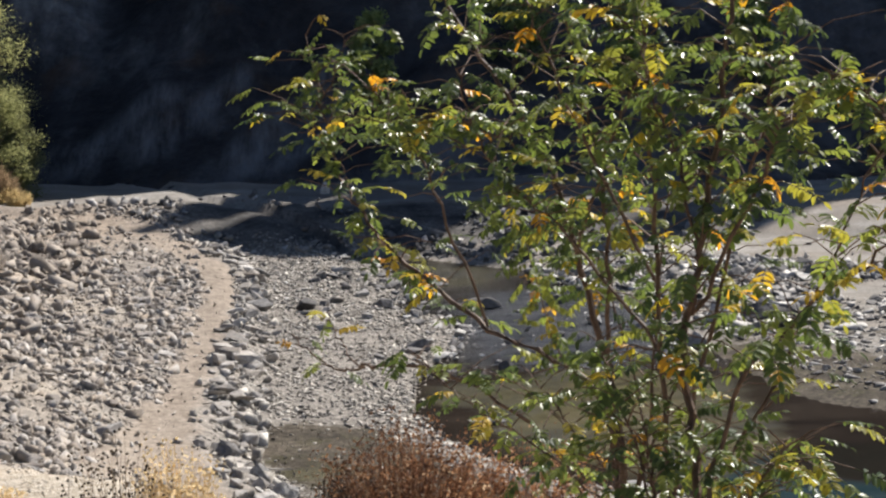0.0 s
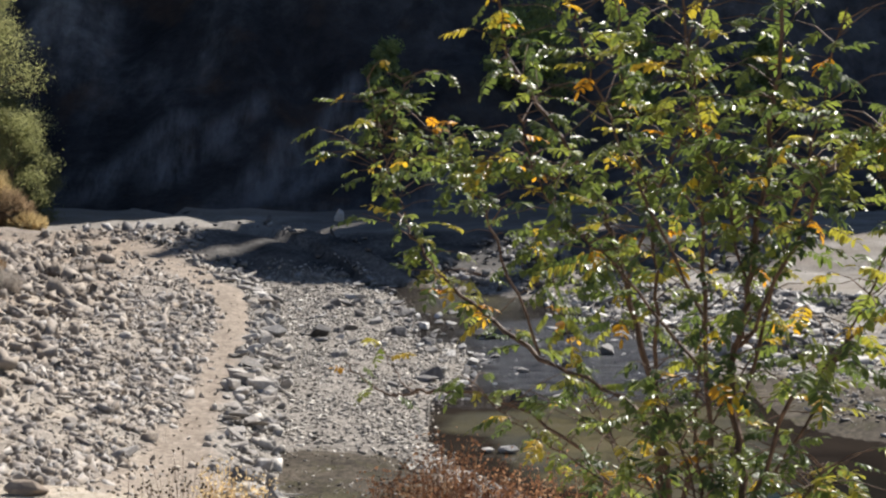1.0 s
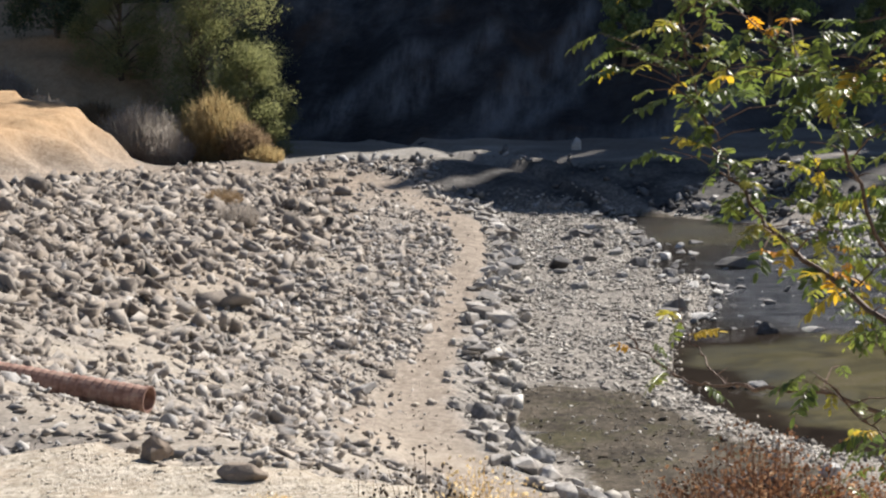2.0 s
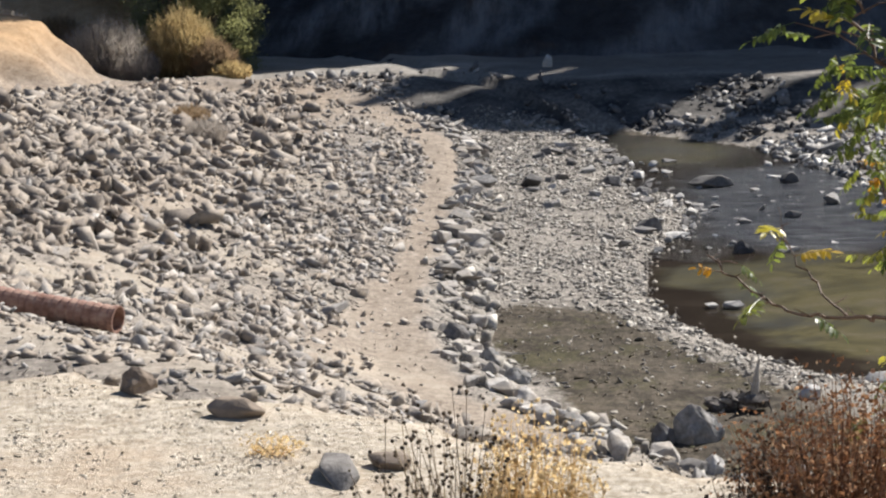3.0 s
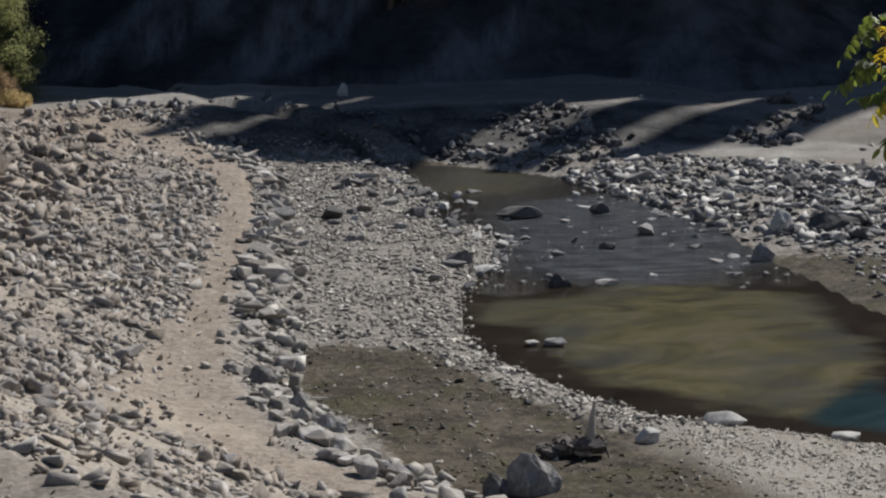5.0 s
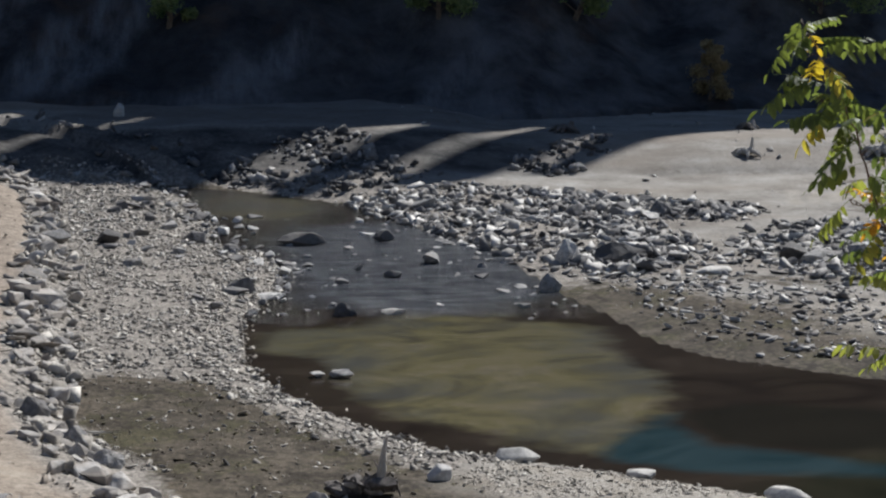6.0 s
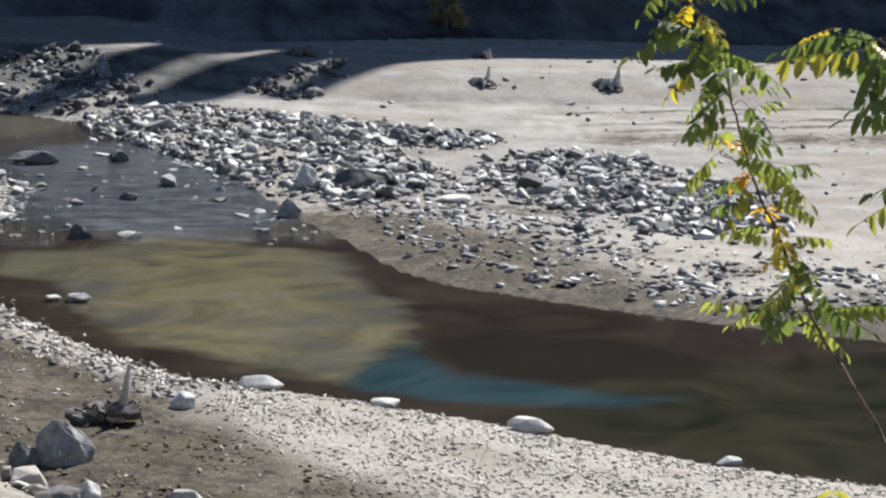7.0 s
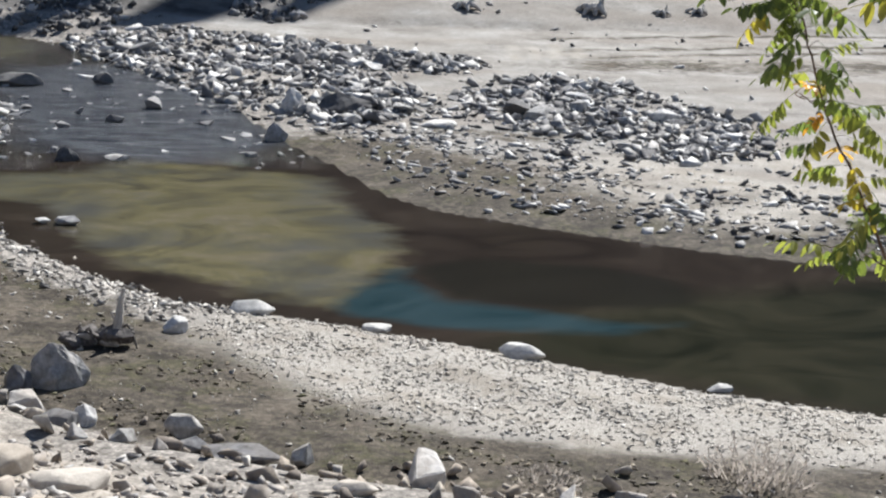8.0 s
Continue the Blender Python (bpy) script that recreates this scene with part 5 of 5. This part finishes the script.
def sapling(label, stems, leaves, seed, scale=0.52, spread=0.14, kinds=None):
    """stems: (points, thick end, thin end, leaves begin, share of leaves)."""
    r = random.Random(seed)
    first = stems[0][0][0]
    thing = tagged(new("sapling"), label, "sapling", "saplings on the road shoulder")
    thing.location = first
    shift = -Vector(first)
    total = sum(s[4] for s in stems)
    for pts, thick, thin, begin, share in stems:
        c = [p + shift for p in curve_through(pts, 7)]
        c = [p + Vector((r.uniform(-1, 1), r.uniform(-1, 1), r.uniform(-1, 1))) * 0.006 for p in c]
        bm = bmesh.new()
        n = len(c) - 1
        tube(bm, c, [0.75 * (thick + (thin - thick) * i / n) for i in range(n + 1)], 6)
        for i in range(2, n, 2):                     # short thorns
            a = r.uniform(0, 6.28)
            tube(bm, [c[i], c[i] + Vector((math.cos(a), math.sin(a), 0.5)) * r.uniform(0.01, 0.03)], [0.0018, 0.0005], 3)
        count = int(leaves * share / total)
        for j in range(count):
            u = begin + (1 - begin) * (j + r.random()) / max(count, 1)
            f = u * n
            i = min(int(f), n - 1)
            p = c[i].lerp(c[i + 1], f - i)
            a = j * 2.4 + r.uniform(-0.5, 0.5)
            side = r.uniform(0.02, spread) if r.random() < 0.6 else 0.0
            if side:
                q = p + Vector((math.cos(a), math.sin(a), r.uniform(-0.1, 0.7))) * side
                tube(bm, [p, p.lerp(q, 0.5) + Vector((0, 0, 0.1 * side)), q], [0.0016, 0.0013, 0.0009], 4)
                p = q
            ob = new("leaf", r.choice(YELLOWS) if r.random() < 0.07 else r.choice(kinds or LEAVES))
            ob.parent = thing
            s = scale * r.uniform(0.75, 1.15) * (0.75 if u > 0.95 else 1.0)
            ob.matrix_local = Matrix.LocRotScale(p, Euler((r.uniform(-0.5, 0.5), r.uniform(-0.45, 0.8), a)), Vector((s, s, s)))
        part("stem", bm, M_twig, thing)
    return thing


A0 = (2.09, -0.22, height(2.09, -0.22) - 0.02)
sapling("green and yellowing sapling with a reddish upright stem", [
    ([A0, (2.10, -0.25, 8.24), (2.13, -0.12, 8.54), (2.12, -0.02, 8.74), (2.15, 0.0, 8.91), (2.19, 0.07, 9.13), (2.21, 0.07, 9.32), (2.22, 0.11, 9.7)], 0.012, 0.004, 0.3, 14),
    ([(2.11, -0.18, 8.4), (2.18, -0.14, 8.7), (2.27, -0.23, 8.84), (2.38, -0.34, 8.97), (2.43, -0.34, 9.11)], 0.006, 0.002, 0.3, 6),
    ([(2.14, -0.01, 8.81), (2.23, -0.10, 9.03), (2.28, -0.10, 9.15), (2.34, -0.21, 9.20), (2.40, -0.33, 9.12)], 0.005, 0.002, 0.2, 11),
    ([(2.15, 0.0, 8.91), (2.12, 0.05, 9.05), (2.08, 0.1, 9.18), (2.05, 0.15, 9.36)], 0.004, 0.0015, 0.2, 9),
    ([(2.11, -0.2, 8.35), (2.03, -0.1, 8.62), (1.98, 0.0, 8.78)], 0.004, 0.0015, 0.3, 5),
    ([(2.11, -0.2, 8.3), (2.2, -0.1, 8.5), (2.3, 0.0, 8.6)], 0.004, 0.0015, 0.2, 6),
    ([(2.1, -0.22, 8.25), (2.06, -0.15, 8.5), (2.05, -0.1, 8.65)], 0.006, 0.003, 0.4, 3),
], 400, 11, 0.43)
B0 = (2.08, 0.55, height(2.08, 0.55) - 0.02)
sapling("leafy sapling with long arching stems and yellow leaves", [
    ([B0, (2.08, 0.57, 8.14), (2.07, 0.65, 8.50), (2.0, 0.71, 8.83), (1.95, 0.83, 8.99), (1.87, 0.85, 9.13), (1.76, 0.96, 9.31), (1.73, 0.95, 9.5)], 0.012, 0.004, 0.4, 12),
    ([(2.08, 0.6, 8.24), (2.04, 0.76, 8.53), (1.83, 1.0, 8.63), (1.66, 1.22, 8.74), (1.56, 1.33, 8.84), (1.49, 1.44, 8.97), (1.43, 1.55, 9.24)], 0.010, 0.002, 0.35, 13),
    ([(1.52, 1.39, 8.93), (1.46, 1.48, 9.02), (1.4, 1.5, 9.08)], 0.003, 0.001, 0.1, 5),
    ([(1.46, 1.5, 9.08), (1.5, 1.5, 9.16), (1.52, 1.5, 9.24)], 0.003, 0.001, 0.1, 5),
    ([(2.08, 0.6, 8.24), (2.06, 0.66, 8.53), (2.05, 0.60, 8.78), (2.04, 0.63, 8.99), (1.99, 0.64, 9.20), (1.97, 0.65, 9.46)], 0.008, 0.002, 0.35, 9),
    ([(2.0, 0.71, 8.83), (2.05, 0.53, 9.06), (2.10, 0.43, 9.22), (2.12, 0.43, 9.46)], 0.005, 0.002, 0.15, 7),
    ([(1.83, 1.0, 8.63), (1.72, 1.05, 8.92), (1.66, 1.1, 9.06), (1.58, 1.15, 9.14)], 0.005, 0.002, 0.3, 8),
    ([(1.95, 0.83, 8.99), (1.82, 0.86, 9.06), (1.72, 0.9, 9.08), (1.61, 0.95, 9.07)], 0.004, 0.0015, 0.2, 9),
    ([(2.08, 0.6, 8.3), (1.96, 0.75, 8.40), (1.81, 0.9, 8.47), (1.68, 1.05, 8.55)], 0.005, 0.0015, 0.2, 7),
    ([(2.08, 0.6, 8.3), (2.18, 0.65, 8.55), (2.31, 0.7, 8.75)], 0.005, 0.0015, 0.2, 6),
    ([(2.08, 0.6, 8.24), (2.13, 0.62, 8.5), (2.15, 0.66, 8.75), (2.18, 0.7, 8.95)], 0.006, 0.002, 0.3, 6),
], 480, 12, 0.43)
sapling("thin thorny sapling branch with a few yellow leaves", [
    ([(2.25, 1.3, height(2.25, 1.3) - 0.02), (2.0, 1.1, 8.3), (1.75, 1.15, 8.5), (1.57, 1.35, 8.49), (1.53, 1.70, 8.42), (1.45, 2.01, 8.37), (1.37, 2.18, 8.39), (1.33, 2.26, 8.42)], 0.007, 0.002, 0.6, 6),
    ([(1.53, 1.70, 8.42), (1.47, 1.9, 8.47), (1.44, 2.0, 8.55)], 0.003, 0.001, 0.4, 3),
], 9, 13, 0.45, 0.04)
D0 = (2.14, 0.28, height(2.14, 0.28) - 0.02)
sapling("slender leafy sapling among its taller neighbours", [
    ([D0, (2.13, 0.3, 8.3), (2.12, 0.33, 8.8), (2.1, 0.36, 9.15), (2.07, 0.38, 9.5)], 0.009, 0.003, 0.45, 8),
    ([(2.13, 0.3, 8.4), (2.22, 0.3, 8.8), (2.3, 0.28, 9.1), (2.36, 0.25, 9.4)], 0.006, 0.002, 0.3, 9),
    ([(2.13, 0.3, 8.35), (2.3, 0.3, 8.6), (2.42, 0.32, 8.85), (2.5, 0.3, 9.05)], 0.005, 0.002, 0.3, 7),
    ([(2.12, 0.33, 8.8), (1.98, 0.4, 9.1), (1.9, 0.45, 9.3), (1.86, 0.45, 9.45)], 0.005, 0.002, 0.2, 8),
    ([(2.12, 0.33, 8.7), (1.95, 0.45, 8.9), (1.83, 0.5, 9.02), (1.76, 0.5, 9.2)], 0.005, 0.002, 0.3, 8),
    ([(2.13, 0.3, 8.3), (2.0, 0.4, 8.5), (1.9, 0.5, 8.62)], 0.004, 0.0015, 0.2, 5),
    ([(2.13, 0.3, 8.25), (2.25, 0.25, 8.45), (2.35, 0.2, 8.55)], 0.004, 0.0015, 0.2, 7),
    ([(2.13, 0.3, 8.1), (2.28, 0.25, 8.28), (2.42, 0.2, 8.36)], 0.004, 0.0015, 0.1, 9),
    ([(2.13, 0.3, 8.05), (2.3, 0.35, 8.18), (2.5, 0.4, 8.26)], 0.004, 0.0015, 0.1, 9),
], 420, 18, 0.44, 0.18)
S0 = (2.78, 7.1, height(2.78, 7.1) - 0.02)
sapling("backlit green sapling with yellow-tipped feathered leaves", [
    ([S0, (2.76, 7.2, 5.6), (2.71, 7.37, 6.56), (2.56, 7.73, 7.0), (2.46, 7.96, 7.23), (2.37, 8.04, 7.42), (2.31, 8.22, 7.66), (2.24, 8.29, 7.90), (2.17, 8.38, 8.08), (2.11, 8.44, 8.2)], 0.011, 0.0015, 0.48, 28),
    ([(2.46, 7.96, 7.23), (2.36, 8.05, 7.3), (2.28, 8.1, 7.29)], 0.004, 0.0015, 0.4, 3),
    ([(2.31, 8.22, 7.66), (2.22, 8.25, 7.70)], 0.004, 0.0015, 0.3, 2),
    ([(2.24, 8.29, 7.90), (2.19, 8.34, 7.97), (2.14, 8.38, 7.98)], 0.003, 0.001, 0.3, 2),
], 78, 14, 0.9, 0.04, LONG)
sapling("sapling shoot with dark green hanging leaves", [
    ([(2.95, 7.2, height(2.95, 7.2) - 0.02), (2.9, 7.3, 6.0), (2.8, 7.4, 7.1), (2.68, 7.5, 7.61), (2.6, 7.69, 7.89), (2.48, 7.77, 8.05), (2.4, 7.93, 8.06)], 0.012, 0.003, 0.62, 10),
    ([(2.68, 7.5, 7.61), (2.6, 7.6, 7.72), (2.52, 7.7, 7.74)], 0.004, 0.0015, 0.3, 3),
], 26, 15, 1.15, 0.08, LONG_DARK)
sapling("low young sapling shoots below the shoulder's edge", [
    ([(2.5, 6.5, height(2.5, 6.5) - 0.02), (2.48, 6.55, 6.0), (2.43, 6.67, 6.55), (2.39, 7.06, 6.81), (2.33, 7.25, 6.92), (2.21, 7.33, 6.98)], 0.008, 0.002, 0.6, 5),
    ([(2.43, 6.67, 6.55), (2.3, 6.9, 6.75), (2.15, 7.0, 6.85)], 0.005, 0.0015, 0.5, 4),
], 14, 16, 1.2, 0.08)


# added out of view to cast leaf shadows on the shoulder's gravel
sapling("taller leafy sapling out of view, reaching over the road shoulder", [
    ([(3.7, 3.1, height(3.7, 3.1) - 0.02), (3.65, 3.2, 8.6), (3.3, 3.7, 9.6), (2.8, 4.3, 9.95), (2.3, 4.7, 9.9), (1.7, 5.0, 9.8)], 0.02, 0.004, 0.5, 6),
    ([(2.8, 4.3, 9.95), (2.5, 4.9, 9.85), (2.2, 5.3, 9.75)], 0.006, 0.002, 0.2, 3),
    ([(2.3, 4.7, 9.9), (1.9, 4.5, 9.7), (1.5, 4.5, 9.6)], 0.005, 0.002, 0.2, 3),
], 90, 17, 1.2, 0.2)


# ---------- dry weeds ----------
def dry_weed(x, y, tall, spread, stalks, material, label, seed, heads_size=(0.003, 0.008), balls=0):
    """Thin stalks with papery bits, or with a few round seed heads each (balls)."""
    r = random.Random(seed)
    thing = tagged(new("dry_weed"), label, "weed", "dry weeds on the shoulder")
    thing.location = (x, y, height(x, y))
    bm, heads = bmesh.new(), bmesh.new()
    for _ in range(stalks):
        a, q = r.uniform(0, 6.28), r.random() ** 0.5
        h = tall * r.uniform(0.55, 1.0) * (1 - 0.35 * q)
        ex, ey = spread * q * math.cos(a), spread * q * math.sin(a)
        base = Vector((0.35 * ex, 0.35 * ey, -0.01))
        top = Vector((ex, ey, h))
        mid = base.lerp(top, 0.5) + Vector((r.uniform(-1, 1), r.uniform(-1, 1), 0.4)) * 0.05 * tall
        c = curve_through([base, mid, top], 3)
        tube(bm, c, [0.0016, 0.0015, 0.0013, 0.0012, 0.001, 0.0008, 0.0006], 3)
        for _ in range(balls):
            p = c[-1] if r.random() < 0.4 else c[r.randrange(3, len(c))] + Vector((r.uniform(-1, 1), r.uniform(-1, 1), r.uniform(0.2, 1))) * 0.022
            bmesh.ops.create_icosphere(heads, subdivisions=1, radius=r.uniform(*heads_size), matrix=Matrix.Translation(p))
        for _ in range(0 if balls else 13):
            p = c[r.randrange(2, len(c))] + Vector((r.uniform(-1, 1), r.uniform(-1, 1), r.uniform(-0.6, 1))) * 0.035
            s = r.uniform(*heads_size)
            n = Vector((r.uniform(-1, 1), r.uniform(-1, 1), r.uniform(-1, 1))).normalized()
            u = n.orthogonal().normalized() * s
            w = n.cross(u) * r.uniform(0.5, 1.0)
            q4 = [heads.verts.new(p + d) for d in (u, w, -u, -w)]
            tip = heads.verts.new(p + n * s * 0.5)
            for i in range(4):
                heads.faces.new((q4[i], q4[(i + 1) % 4], tip))
    tagged(part("dry_stalk", bm, material, thing), kind="stuff")
    tagged(part("seed_head", heads, M_seed if balls else material, thing), kind="stuff")
    return thing


dry_weed(0.83, 2.3, 0.58, 0.16, 72, M_dry, "dry brown weed with round dark seed heads on the shoulder", 1, (0.003, 0.0052), 6)
dry_weed(0.73, 2.35, 0.50, 0.12, 30, M_dry, "sparse dry weed with round dark seed heads on gravel", 6, (0.003, 0.005), 5)
dry_weed(0.99, 2.33, 0.52, 0.14, 210, M_straw, "straw-coloured dry weed tuft on the shoulder", 2)
dry_weed(1.64, 2.5, 0.54, 0.29, 600, M_reddry, "rusty brown dry bush on the shoulder's edge", 3)
dry_weed(1.98, 2.55, 0.47, 0.24, 240, M_reddry, "rusty brown dry bush beside thorny shoots", 4)
dry_weed(1.44, 2.47, 0.40, 0.11, 110, M_seed, "dark brown dead weed clump beside a rusty bush", 7)
dry_weed(0.22, 3.68, 0.025, 0.08, 22, M_straw, "low straw-coloured grass tuft on gravel", 5)


# ---------- trees and brush ----------
def tree(name, x, y, tall, wide, leaves, leaf, material, label, seed, lobes=16, category="tree", low=0.12, z=None):
    """A tapered trunk with limbs and a crown of many small leaves in uneven clumps."""
    r = np.random.default_rng(seed)
    thing = tagged(new(name), label, category)
    thing.location = (x, y, (height(x, y) if z is None else z) - 0.1)
    bm = bmesh.new()
    top = (0.1 * wide * r.normal(), 0.1 * wide * r.normal(), 0.85 * tall)
    c = curve_through([(0, 0, 0), (0.04 * tall * r.normal(), 0, 0.3 * tall), (0.5 * top[0], 0.5 * top[1], 0.6 * tall), top], 4)
    tube(bm, c, [0.028 * tall * (1 - 0.85 * i / len(c)) for i in range(len(c))], 8)
    centres = []
    for i in range(lobes):
        u = low + (0.95 - low) * (i + 0.5) / lobes
        a = i * 2.4 + r.uniform(-0.4, 0.4)
        reach = 0.5 * wide * (0.35 + 0.65 * math.sin(3.1416 * min(1, 0.25 + 0.8 * u))) * r.uniform(0.45, 0.95)
        p = Vector((reach * math.cos(a), reach * math.sin(a), u * tall))
        root = c[min(len(c) - 1, int(max(0.1, u - 0.15) * len(c)))]
        tube(bm, curve_through([root, root.lerp(p, 0.5) + Vector((0, 0, 0.04 * tall)), p], 3), [0.010 * tall * (1 - 0.13 * j) for j in range(7)], 5)
        centres.append((p, wide * r.uniform(0.13, 0.24)))
    part("trunk", bm, M_bark, thing)
    n = leaves
    which = r.integers(len(centres), size=n)
    cen = np.array([tuple(centres[i][0]) for i in which])
    rad = np.array([centres[i][1] for i in which])
    d = r.normal(size=(n, 3))
    d /= np.linalg.norm(d, axis=1)[:, None]
    p = cen + d * (rad * (0.35 + 0.65 * r.random(n) ** 0.5) * (1 + 0.25 * r.normal(size=n)))[:, None] * (1, 1, 0.75)
    p[:, 2] = np.maximum(p[:, 2], 0.15)
    nrm = d + 0.7 * r.normal(size=(n, 3))
    u = np.cross(nrm, r.normal(size=(n, 3)))
    u /= np.linalg.norm(u, axis=1)[:, None]
    w = np.cross(nrm, u)
    w /= np.linalg.norm(w, axis=1)[:, None]
    s = leaf * r.uniform(0.6, 1.3, n)[:, None]
    quad = np.stack([p + u * s, p + w * s * 0.5, p - u * s, p - w * s * 0.5], 1).reshape(-1, 3)
    i = np.arange(n) * 4
    tris = np.concatenate([np.stack([i, i + 1, i + 2], -1), np.stack([i, i + 2, i + 3], -1)])
    crown = joined_tris("crown", quad, tris, material)
    crown.parent = thing
    return thing


def brush(x, y, tall, wide, stems, material, label, seed, lean=0.5, name="shrub", category="shrub"):
    """Dry brush: many thin bent stems fanning out of one foot, with finer twigs at their ends."""
    r = np.random.default_rng(seed)
    thing = tagged(new(name), label, category)
    thing.location = (x, y, height(x, y) - 0.05)
    n = stems
    a, q = r.uniform(0, 6.283, n), np.sqrt(r.random(n))
    base = np.stack([0.36 * wide * q * np.cos(a), 0.36 * wide * q * np.sin(a), 0 * a], -1)
    b = a + r.normal(0, 0.6, n)
    h = tall * r.uniform(0.35, 1.0, n) * (1 - 0.45 * q ** 2)
    out = lean * wide * 0.5 * q * r.uniform(0.2, 1.0, n)
    top = base + np.stack([out * np.cos(b), out * np.sin(b), h], -1)
    bend = 0.5 * (base + top) + r.normal(0, 0.05 * tall, (n, 3))
    lines3 = [(base, bend, 0.012, 0.010), (bend, top, 0.010, 0.006)]
    for _ in range(6):
        u = r.random((n, 1)) ** 0.6
        p = bend + (top - bend) * u
        t = p + r.normal(0, 0.075 * tall, (n, 3)) + (0, 0, 0.07 * tall)
        lines3.append((p, t, 0.008, 0.004))
    vs, fs, off = [], [], 0
    for p, t, w0, w1 in lines3:
        side = np.cross(t - p, r.normal(size=(n, 3)))
        side /= np.linalg.norm(side, axis=1)[:, None] + 1e-9
        vs.append(np.stack([p - side * w0, p + side * w0, t + side * w1, t - side * w1], 1).reshape(-1, 3))
        k4 = np.arange(n) * 4 + off
        fs.append(np.concatenate([np.stack([k4, k4 + 1, k4 + 2], -1), np.stack([k4, k4 + 2, k4 + 3], -1)]))
        off += 4 * n
    stalks = joined_tris("twig", np.concatenate(vs), np.concatenate(fs), material)
    stalks.parent = thing
    tagged(stalks, kind="stuff")
    return thing


tree("tree", -17.2, 80.8, 11.5, 5.2, 64000, 0.048, M_foliage, "broad olive-green tree above the stony bank", 21, 44, low=0.06)
tree("tree", -15.3, 79.2, 4.6, 3.0, 30000, 0.042, M_foliage, "lower yellow-green tree at the bank's end", 22, 26, low=0.06)
tree("tree", -21.4, 82.0, 5.2, 3.8, 26000, 0.048, M_foliage, "grey-green tree behind dry brush", 23, 26, low=0.05)
tree("tree", -24.6, 84.0, 5.4, 4.6, 20000, 0.07, M_foliage_dark, "dark green tree behind dry brush", 28, 20)
brush(-19.2, 76.4, 2.3, 3.4, 2600, M_brush, "leafless grey-brown brush on the bank crest", 24)
brush(-17.9, 75.2, 1.5, 2.0, 1300, M_brush, "low leafless grey brush on the bank crest", 29)
brush(-16.3, 76.6, 2.7, 2.6, 2400, M_ochre, "brown dry brush below a tree", 26)
brush(-15.0, 75.8, 1.6, 1.8, 1300, M_brownbrush, "dead brown brush at the foot of a tree", 30)
brush(-14.2, 75.2, 0.8, 1.6, 900, M_ochre, "low dry grass at the end of the bank", 27)
brush(-23.4, 77.2, 1.5, 2.6, 1500, M_brush, "dry grey brush on a tan bank", 25)
brush(-21.6, 78.2, 1.6, 2.4, 1500, M_brownbrush, "brown brush on a tan bank", 31)
brush(-25.8, 79.0, 1.8, 2.8, 1500, M_brush, "dry grey brush higher on a tan bank", 32)
brush(-10.3, 52.0, 0.7, 1.2, 420, M_brush, "dry grey weed clump among the slope's stones", 34, name="dry_grass", category="grass")
brush(-11.6, 56.0, 0.6, 1.3, 380, M_brownbrush, "dry brown grass clump among the slope's stones", 35, name="dry_grass", category="grass")
for x, y, tall, wide, stems, sd in ((7.4, 25.4, 0.22, 1.0, 70, 41), (10.2, 25.4, 0.55, 1.5, 90, 42)):
    brush(x, y, tall, wide, stems, M_brush, "dry grey-brown weeds at the edge of the mud", sd, name="dry_grass", category="grass")
for x, y, tall, wide, sd in ((-0.8, 87.3, 4.4, 2.2, 31), (10.1, 87.2, 4.0, 2.4, 32), (16.0, 88.8, 4.4, 2.8, 34), (5.5, 90.0, 4.5, 4.0, 33), (-20.0, 98.0, 6.0, 6.0, 37), (27.5, 92.0, 4.5, 4.6, 38)):
    tree("tree", x, y, tall, wide, 7000, 0.10, M_hill_leaf, "dark green tree on the shaded hillside", sd, 14, z=float(hill_height(np.array([x]), np.array([y]))[0]))
tree("shrub", 21.2, 86.0, 2.6, 1.6, 5000, 0.07, M_ochre, "dead brown shrub on the shaded hillside", 39, 10, "shrub", 0.1, z=float(hill_height(np.array([21.2]), np.array([86.0]))[0]))
